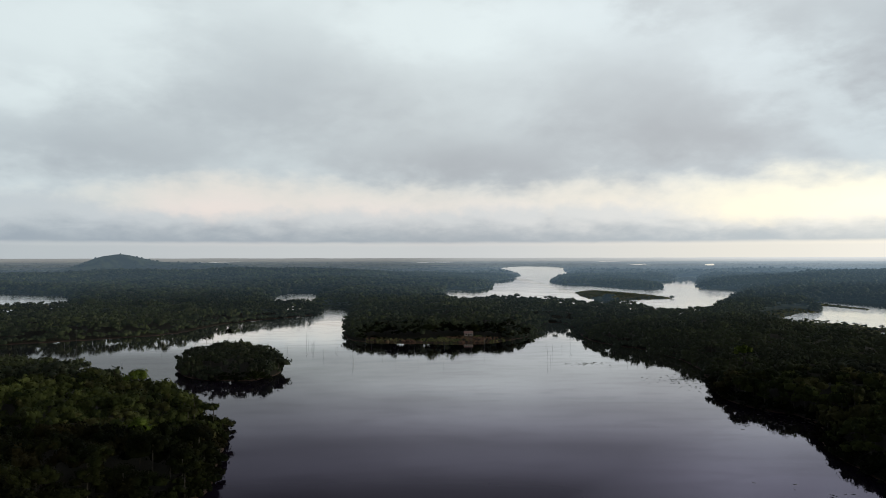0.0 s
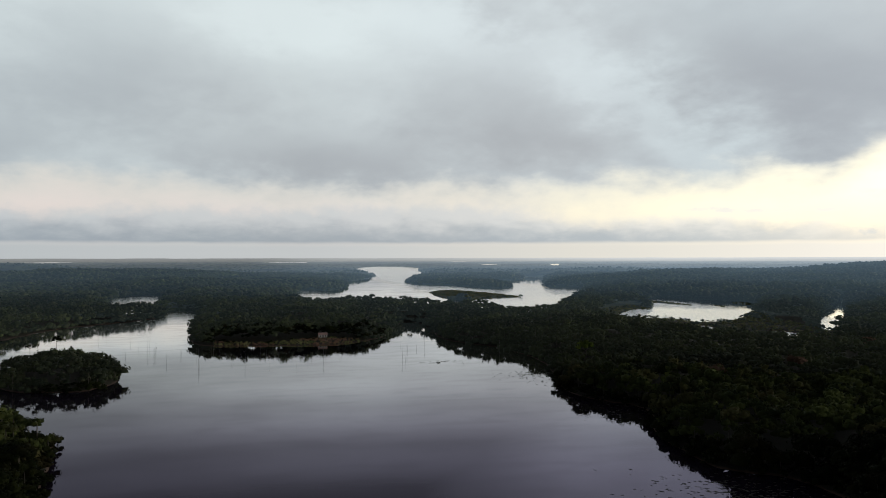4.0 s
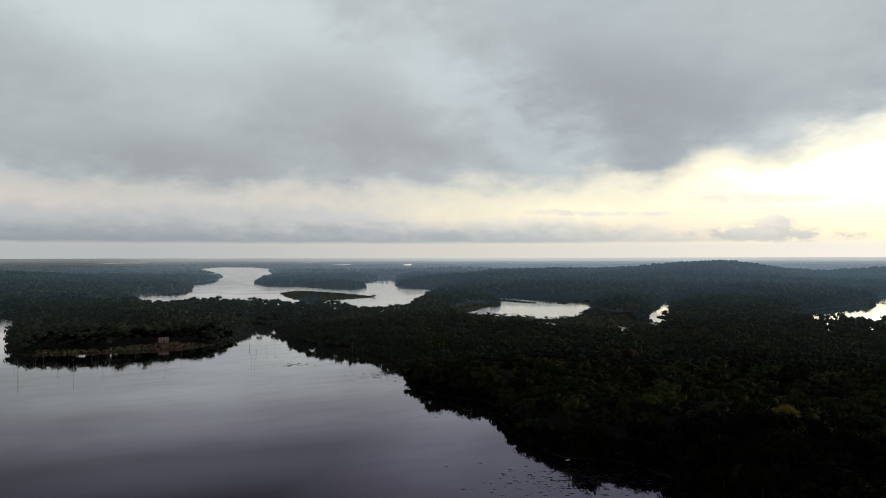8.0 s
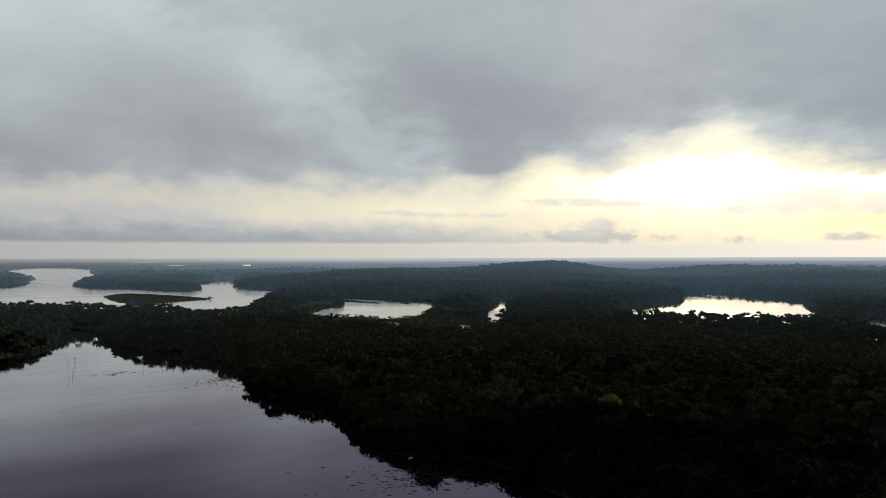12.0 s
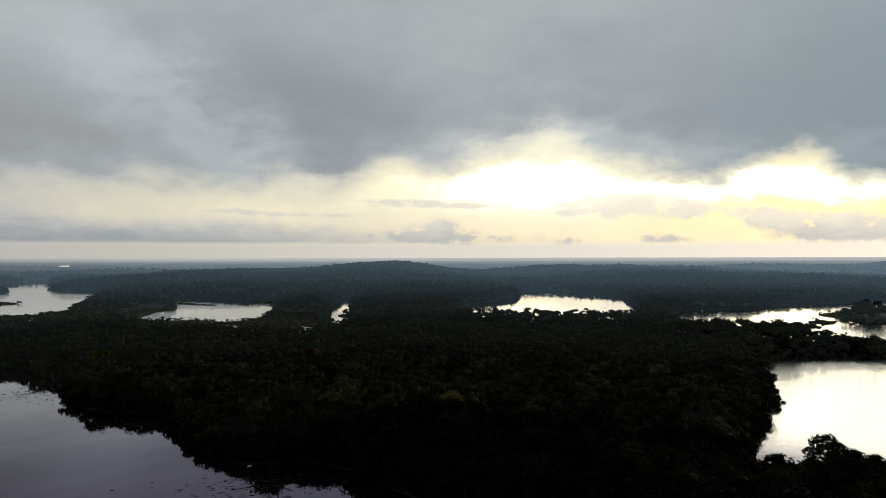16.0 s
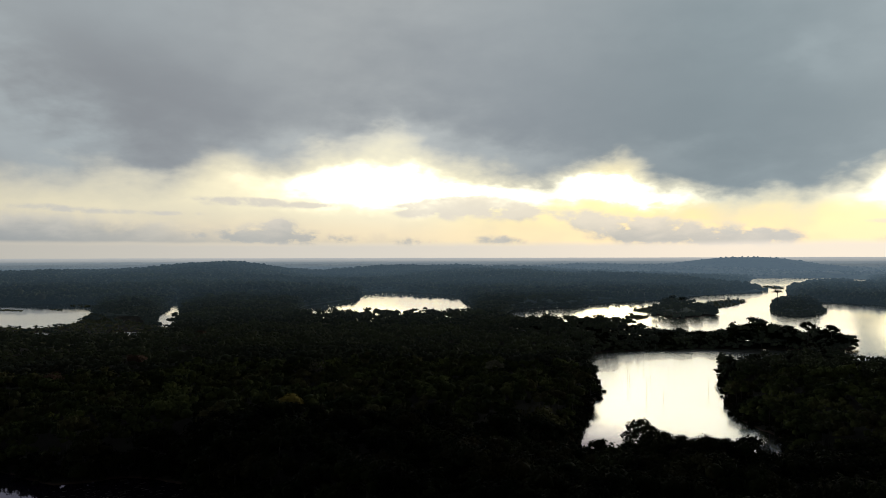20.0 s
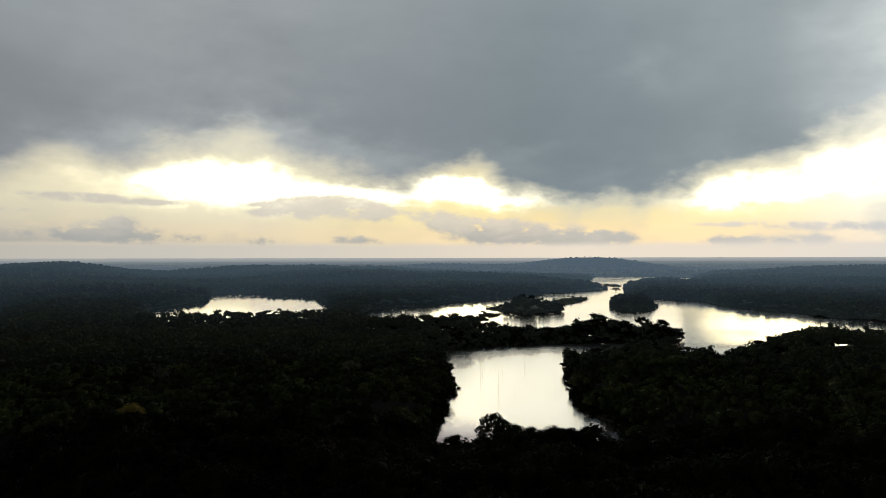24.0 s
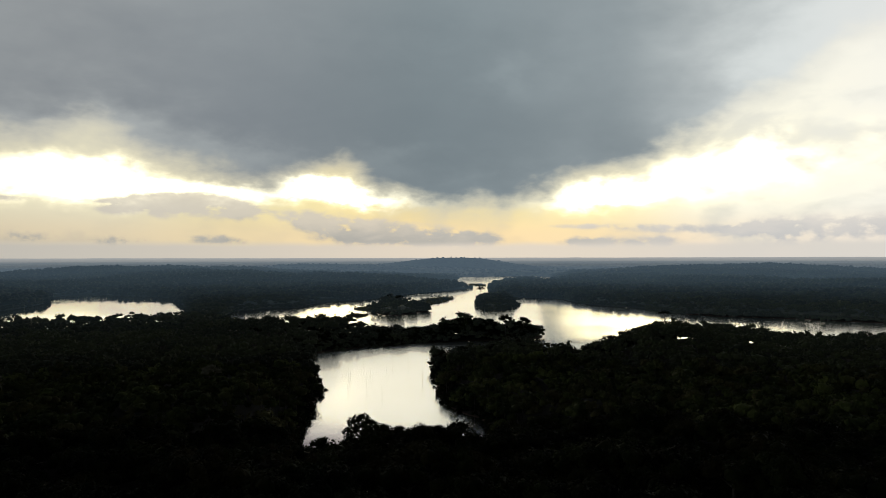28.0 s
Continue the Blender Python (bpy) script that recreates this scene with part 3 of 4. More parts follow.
wx, wy, quads = rings(np.arange(-180, 180, 3.0), np.concatenate([[1, 200, 600, 1200, 2000], np.geomspace(2600, 26000, 60), [34000, 48000, 75000, 140000]]))
water = new("water", mesh_of("water", np.stack(settle(wx, wy, wx * 0), 1), quads, WATER, True))
tagged(water, "calm dark lake water mirroring the cloudy sky", "water", kind="structure")


# ---- trees ----
rng = np.random.default_rng(7)


def leaf_dome(n_lumps, per_lump, leaf, wide, tall, flat, seed):
    """A crown at the origin, one metre of reach: lumps of leaf sprays on a dome. Returns verts and triangles."""
    r = np.random.default_rng(seed)
    V, F = [], []
    for i in range(n_lumps):
        t = (i + 0.5) / n_lumps
        el, az = math.asin(1 - t * 1.12) if t * 1.12 < 2 else 0, i * 2.39996 + r.uniform(-.4, .4)
        c = np.array([math.cos(el) * math.cos(az) * wide * 0.68, math.cos(el) * math.sin(az) * wide * 0.68, math.sin(el) * tall * flat]) * r.uniform(.85, 1.12)
        size = wide * r.uniform(.30, .46)
        for _ in range(per_lump):
            d = r.normal(size=3)
            d[2] = abs(d[2]) * 0.9 + d[2] * 0.35 + 0.1
            d /= np.linalg.norm(d)
            p = c + d * size * np.array([1, 1, .75]) * r.uniform(.8, 1.08)
            nrm = d + r.normal(size=3) * 0.3
            nrm /= np.linalg.norm(nrm)
            a = np.cross(nrm, r.normal(size=3))
            a /= np.linalg.norm(a)
            b = np.cross(nrm, a)
            s = leaf * r.uniform(.6, 1.3)
            k = len(V)
            V += [p + a * s, p + b * s * r.uniform(.5, .9) - nrm * s * .2, p - a * s * r.uniform(.7, 1) - nrm * s * .25, p - b * s * r.uniform(.5, .9)]
            F += [(k, k + 1, k + 2), (k, k + 2, k + 3)]
    return np.array(V), np.array(F)


def lump_dome(n_lumps, wide, tall, seed, small=1.0, cuts=1, even=.55):
    """A crown of rough rounded lumps."""
    r = np.random.default_rng(seed)
    bm = bmesh.new()
    bmesh.ops.create_icosphere(bm, subdivisions=cuts, radius=1.0)
    bv = np.array([v.co[:] for v in bm.verts])
    bf = np.array([[v.index for v in f.verts] for f in bm.faces])
    bm.free()
    bf = bf[bv[bf].mean(1)[:, 2] > (-0.3 if cuts == 1 else -0.15)]
    low = even if cuts == 1 else .76
    V, F = [], []
    for i in range(n_lumps):
        el, az = math.asin(max(-.1, .9 - (i + .3) / n_lumps)), i * 2.39996 + r.uniform(-.5, .5)
        c = np.array([math.cos(el) * math.cos(az) * wide * .66, math.cos(el) * math.sin(az) * wide * .66, math.sin(el) * tall * .66]) * r.uniform(.85, 1.1)
        s = wide * r.uniform(.34, .56) * small
        F.append(bf + sum(len(v) for v in V))
        V.append(c + bv * s * np.array([1, 1, .75]) * r.uniform(low, 1.85 - low, (len(bv), 1)))
    return np.concatenate(V), np.concatenate(F)


def head(n, leaves, leaf, tall, seed, small=1.0, ragged=.5):
    """A crown of one metre reach: dark rough lumps under a broken skin of many leaf clumps."""
    r = np.random.default_rng(seed)
    bm = bmesh.new()
    bmesh.ops.create_icosphere(bm, subdivisions=1, radius=1.0)
    bv = np.array([v.co[:] for v in bm.verts])
    bf = np.array([[v.index for v in f.verts] for f in bm.faces])
    bm.free()
    bf = bf[bv[bf].mean(1)[:, 2] > -.35]
    V, F, k, C, S = [], [], 0, [], []
    for i in range(n):
        reach = .72 * math.sqrt((i + .35) / n)
        a = i * 2.39996 + r.uniform(-.35, .35)
        z = tall * .62 * (1 - (reach / .82) ** 2) + r.uniform(-.10, .13)
        c, size = np.array([math.cos(a) * reach, math.sin(a) * reach, z]), r.uniform(.22, .46) * small
        V.append(c + bv * size * np.array([.86, .86, .62]) * r.uniform(.72, 1.12, (len(bv), 1)))
        F.append(bf + k)
        k += len(bv)
        C.append(c), S.append(size)
    C, S = np.array(C), np.array(S)
    pick = r.choice(n, leaves, p=S ** 2 / (S ** 2).sum())
    c, size = C[pick], S[pick][:, None]
    d = r.normal(size=(leaves, 3))
    d[:, 2] = np.abs(d[:, 2]) * .9 + d[:, 2] * .25 + .1
    d /= np.linalg.norm(d, axis=1)[:, None]
    p = c + d * size * np.array([1, 1, .74]) * r.uniform(.86, 1.22, (leaves, 1))
    tilt = d + r.normal(size=(leaves, 3)) * ragged
    tilt /= np.linalg.norm(tilt, axis=1)[:, None]
    u = np.cross(tilt, r.normal(size=(leaves, 3)))
    u /= np.linalg.norm(u, axis=1)[:, None]
    w = np.cross(tilt, u)
    s = leaf * r.uniform(.55, 1.4, (leaves, 1))
    V.append(np.stack([p + u * s, p + w * s * .7 - d * s * .35, p - u * s * .85 - d * s * .2, p - w * s * .65], 1).reshape(-1, 3))
    q = np.arange(leaves)[:, None] * 4 + k
    F.append(np.concatenate([q + np.array([0, 1, 2]), q + np.array([0, 2, 3])]))
    return np.concatenate(V), np.concatenate(F)


# broad domes, flat umbrellas, taller heads
FINE = [head(8, 620, .056, t, 20 + i, 1.08, .2) for i, t in enumerate((1.05, .9, .7, 1.25, 1.0, .8))]
MIDDLE = [head(5, 110, .092, t, 60 + i, 1.16, .18) for i, t in enumerate((1.0, .75, 1.2, .9))]
LOOSE = [head(4, 42, .14, t, 80 + i, 1.2, .18) for i, t in enumerate((1.0, .75, 1.2, .9))]
COARSE = [head(3, 16, .20, t, 100 + i, 1.1, .34) for i, t in enumerate((.8, .55, 1.0))]
SINGLE = [lump_dome(2, 1.15, t, 110 + i, 1.0, 1, .82) for i, t in enumerate((.55, .4, .48))]
TINY = [lump_dome(1, 1.25, t, 120 + i, 1.0, 1, .7) for i, t in enumerate((.7, .5))]


def scatter(lo, hi, gap, clear=1.2):
    """Places on dry land between two distances in the country in view, about gap metres apart."""
    n = int(hi / gap) + 1
    i, j = np.meshgrid(np.arange(-n, n), np.arange(-n, n))
    x = (i.ravel() + rng.uniform(-.5, .5, i.size)) * gap
    y = (j.ravel() + rng.uniform(-.5, .5, i.size)) * gap
    d, a = np.hypot(x, y), np.degrees(np.arctan2(x, y))
    ok = (d > lo) & (d < hi) & (a > -38) & (a < 122)
    return sift(x[ok], y[ok], clear)


def sift(x, y, clear):
    e = dry(x, y)
    ok = (e > clear) & ~open_ground(x, y)
    return x[ok], y[ok], e[ok]


def open_ground(x, y):
    """Clearings, marsh and reeds where no wood stands."""
    home = (x > -66) & (x < 74) & (y > 560) & (y < 607 + 8 * np.sin(x / 17.0))
    reeds = ((x - 325) / 90) ** 2 + ((y - 1350) / 210) ** 2 < 1
    marsh = inside_by(MARSH, x, y) > 0
    bars = (np.hypot(x - 810, y - 205) < 22) | (np.hypot(x - 842, y - 190) < 40) | (((x - 1140) / 160) ** 2 + ((y - 130) / 60) ** 2 < 1) | (((x - 960) / 60) ** 2 + ((y - 205) / 30) ** 2 < 1) | (np.hypot(x - 1830, y - 90) < 110)
    for bar in BARS:
        bars |= inside_by(bar, x, y) > -4
    return home | reeds | marsh | bars


def woods(name, protos, x, y, e, reach, stand, label, mat=LEAF, trunks=False):
    """One wood of many crowns, joined."""
    V, F, k = [], [], 0
    kind = rng.integers(0, len(protos), len(x))
    size = reach * rng.choice([.7, .82, .95, 1.12, 1.45], len(x), p=[.2, .25, .25, .18, .12]) * rng.uniform(.85, 1.2, len(x)) * np.clip(.8 + e / 40, .8, 1)
    tall = stand * rng.uniform(.7, 1.18, len(x)) * (1 + .14 * wob(x, y, 45.0, 6.0)) * np.clip(.70 + e / 50, .70, 1) * np.where(np.hypot((x - 560) / 110, (y - 70) / 75) < 1, .62 + 1.15 * np.exp(-((x - 600) / 34) ** 2 - ((y - 42) / 24) ** 2), 1.0)
    tall = tall * (.86 + .2 * np.clip(size / reach - .5, 0, 1.1)) * (1 + .12 * wob(x, y, 150.0, 9.0)) * np.where(np.hypot((x - 235) / 50, (y - 45) / 75) < 1, .78, 1.0) * np.where(np.hypot((x - 500) / 50, (y + 88) / 42) < 1, 1.1, 1.0)
    turn, z0 = rng.uniform(0, 6.283, len(x)), level(x, y, e)
    for q, (pv, pf) in enumerate(protos):
        m = np.where(kind == q)[0]
        if not len(m):
            continue
        c, s = np.cos(turn[m])[:, None], np.sin(turn[m])[:, None]
        vx = (pv[None, :, 0] * c - pv[None, :, 1] * s) * size[m][:, None] + x[m][:, None]
        vy = (pv[None, :, 0] * s + pv[None, :, 1] * c) * size[m][:, None] + y[m][:, None]
        top = pv[:, 2].max()
        vz = (pv[None, :, 2] - top) * size[m][:, None] * 1.1 + (z0[m] + tall[m])[:, None]
        V.append(np.stack(settle(vx.ravel(), vy.ravel(), vz.ravel()), 1))
        F.append((pf[None] + (np.arange(len(m)) * len(pv))[:, None, None]).reshape(-1, 3) + k)
        k += len(m) * len(pv)
    ob = new(name, mesh_of(name, np.concatenate(V), np.concatenate(F), mat, protos is SINGLE or protos is TINY))
    tagged(ob, label, "forest", kind="stuff")
    if trunks:
        m = np.where(e < 16)[0]
        ang = np.arange(5) * 1.2566
        r0 = rng.uniform(.14, .3, len(m))
        lo = np.stack([x[m][:, None] + np.cos(ang) * r0[:, None], y[m][:, None] + np.sin(ang) * r0[:, None], np.repeat((z0[m] - .4)[:, None], 5, 1)], -1)
        hi = np.stack([x[m][:, None] + np.cos(ang) * r0[:, None] * .6, y[m][:, None] + np.sin(ang) * r0[:, None] * .6, np.repeat((z0[m] + tall[m] * .9)[:, None], 5, 1)], -1)
        v = np.concatenate([lo, hi], 1).reshape(-1, 3)
        base = (np.arange(len(m)) * 10)[:, None, None]
        fq = np.array([(i, (i + 1) % 5, 5 + (i + 1) % 5, 5 + i) for i in range(5)])
        tr = new("trunks", mesh_of("trunks", v, (fq[None] + base).reshape(-1, 4), BARK))
        tr.parent = ob
        tagged(tr, "pale slender trunks at the wood's edge", kind="stuff")
    return ob


def part(name, me, parent, label=""):
    ob = new(name, me)
    ob.parent = parent
    if label:
        ob["label"] = label
    return ob


def pole(bm, a, b, ra, rb, sides=6):
    """A tapered limb from a to b."""
    a, b = Vector(a), Vector(b)
    q = (b - a).to_track_quat("Z", "Y").to_matrix()
    lo = [bm.verts.new(a + q @ Vector((math.cos(i * 6.2832 / sides) * ra, math.sin(i * 6.2832 / sides) * ra, 0))) for i in range(sides)]
    hi = [bm.verts.new(b + q @ Vector((math.cos(i * 6.2832 / sides) * rb, math.sin(i * 6.2832 / sides) * rb, 0))) for i in range(sides)]
    for i in range(sides):
        bm.faces.new((lo[i], lo[(i + 1) % sides], hi[(i + 1) % sides], hi[i]))
    bm.faces.new(hi)
    bm.faces.new(lo[::-1])


def shape(name, bm, mat):
    bmesh.ops.recalc_face_normals(bm, faces=bm.faces)
    me = bpy.data.meshes.new(name)
    bm.to_mesh(me)
    bm.free()
    me.materials.append(mat)
    return me


def tree_kind(reach, tall, proto, mat, label, limbs=4, seed=1):
    """A forest tree at the origin: tapered trunk with limbs, and a leafy crown."""
    r = random.Random(seed)
    root = new("tree")
    bm = bmesh.new()
    pv, pf = proto
    fork = tall - pv[:, 2].max() * reach * 1.25
    pole(bm, (0, 0, -.5), (r.uniform(-.3, .3), r.uniform(-.3, .3), fork + .5), reach * .07, reach * .045)
    for i in range(limbs):
        a = i * 6.283 / limbs + r.uniform(-.4, .4)
        pole(bm, (0, 0, fork), (math.cos(a) * reach * .55, math.sin(a) * reach * .55, fork + reach * .38), reach * .035, reach * .012, 5)
    part("trunk", shape("trunk", bm, BARK), root, "grey-barked trunk with spreading limbs")
    v = pv * reach * np.array([1, 1, 1.1])
    v[:, 2] += tall - v[:, 2].max()
    part("crown", mesh_of("crown", v, pf, mat), root)
    return tagged(root, label, "tree", "rainforest trees")


# the far and middle woods; from 400 m out they carry the painted haze
x, y, e = scatter(265, 640, 8.0)
m = np.hypot(x, y) < 400
woods("middle_forest", MIDDLE, x[m], y[m], e[m], 6.0, 13.5, "dense dark green rainforest canopy beside the lake", LEAF_MID_LIFTED, trunks=True)
x, y, e = x[~m], y[~m], e[~m]
woods("middle_forest", LOOSE, x, y, e, 6.0, 13.5, "dense dark green rainforest canopy round the lakes", HAZE_GLOW, trunks=True)
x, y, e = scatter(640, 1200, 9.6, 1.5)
woods("distant_forest", COARSE, x, y, e, 6.8, 14.0, "distant dark rainforest canopy between the waters", HAZE_GLOW)
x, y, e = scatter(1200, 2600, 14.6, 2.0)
ob = woods("backdrop", SINGLE, x, y, e, 10.5, 13.0, "far rainforest with morning haze added as a bluish glow", HAZE_GLOW)
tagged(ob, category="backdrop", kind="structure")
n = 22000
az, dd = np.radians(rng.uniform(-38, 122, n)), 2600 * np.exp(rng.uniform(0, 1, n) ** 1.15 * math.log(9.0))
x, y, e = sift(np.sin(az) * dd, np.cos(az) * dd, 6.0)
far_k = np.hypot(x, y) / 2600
ob = woods("backdrop", TINY, x, y, e, 10.0 * far_k ** .6, 5.5, "hazy far rainforest rolling to the skyline", HAZE_GLOW)
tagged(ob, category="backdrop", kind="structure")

# rough grass, reeds and tussocks on the open ground
def meadow(lo, hi, gap):
    n = int(hi / gap) + 1
    i, j = np.meshgrid(np.arange(-n, n), np.arange(-n, n))
    x, y = (i.ravel() + rng.uniform(-.45, .45, i.size)) * gap, (j.ravel() + rng.uniform(-.45, .45, i.size)) * gap
    ok = (np.hypot(x, y) > lo) & (np.hypot(x, y) < hi) & open_ground(x, y)
    x, y = x[ok], y[ok]
    e = dry(x, y)
    return x[e > .3], y[e > .3], e[e > .3]


x, y, e = meadow(500, 700, 2.6)
m = x < 120
x, y, e = x[m], y[m], e[m]
woods("meadow_grass", TINY, x, y, e, 1.9, 1.1, "rough brown-green grass in the clearing by the house", GRASS)
m = (rng.uniform(0, 1, len(x)) < .05) & (np.hypot(x - 22, y - 612) > 9) & (e > 6)
woods("garden_shrubs", COARSE, x[m], y[m], e[m], 2.4, 2.8, "green shrubs and young fruit trees round the clearing")
x, y, e = meadow(400, 1950, 5.2)
m = (x > 120) | (y > 700)
x, y, e = x[m], y[m], e[m]
woods("marsh_reeds", TINY, x, y, e, 3.6, 1.3, "low olive reeds and sedge on marshy flats", REEDS)
m = (rng.uniform(0, 1, len(x)) < .12) & (y < 1050)
for bar in BARS:
    m &= inside_by(bar, x, y) < -14
woods("marsh_bushes", COARSE, x[m], y[m], e[m], 3.2, 4.5, "scattered dark bushes on the marsh", HAZE_GLOW)

# low growth that closes the wood down to the waterline
x, y, e = scatter(95, 430, 3.0, -1.4)
m = e < 7
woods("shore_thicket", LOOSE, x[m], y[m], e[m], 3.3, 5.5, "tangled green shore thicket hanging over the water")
x, y, e = scatter(430, 1500, 4.8, 0.0)
m = (e < 10) & ((e > 3.5) | (x > 60) | (y > 800) | ((x > -190) & (y < 540)))
woods("far_shore_thicket", SINGLE, x[m], y[m], e[m], 4.2, 6.0, "tangled green thicket along the far shores", HAZE_GLOW)

x, y, e = scatter(500, 720, 3.7, 0.2)
m = (np.hypot((x - 595) / 75, (y - 35) / 85) < 1) | ((np.abs(x - 4) < 78) & (y > 596) & (y < 640))
woods("undergrowth", LOOSE, x[m], y[m], e[m], 3.9, 10.5, "leafy undergrowth filling the wood below the tall crowns")

x, y, e = scatter(540, 680, 4.0, 0.6)
m = np.hypot((x - 602) / 44, (y - 24) / 40) < 1
woods("undergrowth", LOOSE, x[m], y[m], e[m], 4.4, 11.0, "close-set young trees on the mound of the spit")

x, y, e = scatter(430, 720, 4.8, 1.0)
m = (x > 400) & (y > -420) & (y < 540) & (e < 30) & (np.hypot((x - 590) / 65, (y - 50) / 75) > 1)
woods("undergrowth", COARSE, x[m], y[m], e[m], 4.4, 9.0, "dense undergrowth behind the eastern shores")

# the near wood: single trees where the camera comes closest
x, y, e = scatter(95, 265, 7.8)
near_d = np.hypot(x, y)
cut = np.sort(near_d)[min(len(x) - 1, 270)]
m = near_d > cut
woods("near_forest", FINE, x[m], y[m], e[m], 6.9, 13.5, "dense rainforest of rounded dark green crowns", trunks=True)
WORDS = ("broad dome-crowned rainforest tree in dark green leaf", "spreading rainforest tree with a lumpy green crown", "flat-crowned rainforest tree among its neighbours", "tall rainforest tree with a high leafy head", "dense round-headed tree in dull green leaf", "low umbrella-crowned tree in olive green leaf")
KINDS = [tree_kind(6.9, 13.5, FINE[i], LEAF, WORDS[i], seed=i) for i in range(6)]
used = set()
for px, py, pe in zip(x[~m], y[~m], e[~m]):
    i = int(rng.integers(0, 6))
    k = rng.uniform(.72, 1.3) * min(1, .6 + pe / 25)
    z = float(level(np.array([px]), np.array([py]), np.array([pe]))[0])
    mtx = pose(px, py, z, 0, 0, rng.uniform(0, 360))
    if i in used:
        t = copy_thing(KINDS[i], mtx)
    else:
        t = KINDS[i]
        t.matrix_basis = mtx
        used.add(i)
    t.scale = (k, k, k * rng.uniform(.85, 1.15))


# ---- dead trees standing in the drowned bays ----
def snag(tall, seed):
    r = random.Random(seed)
    root = new("dead_tree")
    bm = bmesh.new()
    lean = r.uniform(-.06, .06) * tall
    pole(bm, (0, 0, -2.0), (lean, lean * .4, tall), .07, .03, 6)
    part("trunk", shape("trunk", bm, DEADWOOD), root)
    for i in range(r.randint(0, 3)):
        h, a, n = tall * r.uniform(.55, .9), r.uniform(0, 6.28), tall * r.uniform(.08, .2)
        bm = bmesh.new()
        pole(bm, (lean * h / tall, lean * .4 * h / tall, h), (lean + math.cos(a) * n, math.sin(a) * n, h + n * .8), .06, .02, 5)
        part("branch", shape("branch", bm, DEADWOOD), root)
    return tagged(root, "bare grey dead tree trunk standing in the lake", "dead tree", "drowned dead trees")


SNAGS = [snag(t, 5 + i) for i, t in enumerate((3.5, 5.0, 6.5, 8.5, 11.0, 4.2))]
fresh = set()


def drown(n, cx, cy, rx, ry):
    made = 0
    while made < n:
        px, py = cx + rng.uniform(-rx, rx), cy + rng.uniform(-ry, ry)
        if dry(np.array([px]), np.array([py]))[0] > -3:
            continue
        i = int(rng.integers(0, len(SNAGS)))
        mtx = pose(px, py, 0, 0, 0, rng.uniform(0, 360))
        if i in fresh:
            copy_thing(SNAGS[i], mtx)
        else:
            SNAGS[i].matrix_basis = mtx
            fresh.add(i)
        made += 1


drown(40, 15, 520, 140, 65)
drown(14, -120, 600, 60, 90)
drown(8, -230, 480, 80, 60)
drown(10, -280, 585, 70, 40)
drown(17, 440, 70, 110, 60)
drown(16, 1150, 700, 110, 110)
drown(18, 950, -130, 130, 60)


# ---- trees that stand out from the canopy ----
def ground_at(px, py):
    return float(level(np.array([float(px)]), np.array([float(py)]))[0])


def lone_tree(px, py, reach, tall, proto, mat, label, seed=3, limbs=5):
    t = tree_kind(reach, tall * 1.1, proto, mat, label, limbs, seed)
    t.matrix_basis = pose(px, py, max(ground_at(px, py), 0.1), 0, 0, seed * 47)
    del t["group"]
    return t


LACY = [leaf_dome(13, 20, .085, 1.0, t, f, 200 + i) for i, (t, f) in enumerate(((.42, .6), (.55, .7), (.8, .8)))]
UMBRELLA = leaf_dome(19, 95, .068, 1.0, .9, .85, 230)
lone_tree(234, 56, 6.2, 14.8, UMBRELLA, LEAF, "tall umbrella-crowned tree with see-through branches", 4, 7)
lone_tree(209, 180, 6.4, 15.0, FINE[1], LEAF_GOLD, "tree in golden-yellow blossom above the canopy", 5)
lone_tree(179, 418, 6.5, 15.0, FINE[0], LEAF_LIME, "fresh lime-green tree standing out of dark forest", 6)
lone_tree(-146, 334, 6.0, 15.5, FINE[4], LEAF_LIME, "bright green round-crowned tree near the point", 7)
lone_tree(-100, 232, 4.5, 14.5, FINE[3], LEAF_LIME, "light green slender tree in the dark wood", 8)
lone_tree(290, 231, 5.5, 14.0, LACY[2], LEAF_PALE, "thin grey-leaved tree in the canopy", 9)
lone_tree(205, 318, 6.5, 13.5, FINE[5], LEAF_RUST, "russet broad-crowned tree in the canopy", 10)
lone_tree(262, 330, 6.0, 13.5, FINE[2], LEAF_RUST, "dull reddish flat-crowned tree in the canopy", 11)
lone_tree(330, 150, 6.0, 14.0, FINE[0], LEAF_PALE, "greyish round tree in the dark canopy", 12)
lone_tree(360, 390, 6.5, 13.5, FINE[4], LEAF_RUST, "brownish tree among green crowns", 13)
lone_tree(1040, 48, 7.0, 24.0, LACY[0], LEAF, "tall bare-trunked tree topping the small river island", 14, 6)
lone_tree(585, -118, 5.5, 23.0, LACY[0], LEAF, "tall flat-topped tree over the river bank", 15, 6)
lone_tree(503, -64, 7.5, 13.0, LACY[0], LEAF, "wide lacy umbrella tree at the river's edge", 16, 8)
lone_tree(513, -84, 8.5, 13.5, LACY[0], LEAF, "broad open umbrella tree against bright water", 17, 8)
lone_tree(-150, 492, 3.0, 18.0, FINE[3], LEAF, "tall slender tree on the round islet", 18)
lone_tree(-158, 470, 3.2, 15.5, LACY[1], LEAF, "thin-crowned tree on the round islet", 19)
lone_tree(925, 152, 6.0, 17.0, LACY[1], LEAF, "open-crowned tree on the low river island", 20)
lone_tree(950, 168, 5.0, 18.0, LACY[2], LEAF, "ragged tall tree on the low river island", 21)
lone_tree(600, 10, 7.0, 19.0, FINE[0], LEAF, "tall dense tree on the wooded spit", 22)
lone_tree(610, -6, 6.0, 16.5, FINE[4], LEAF, "leafy tree on the wooded spit", 23)
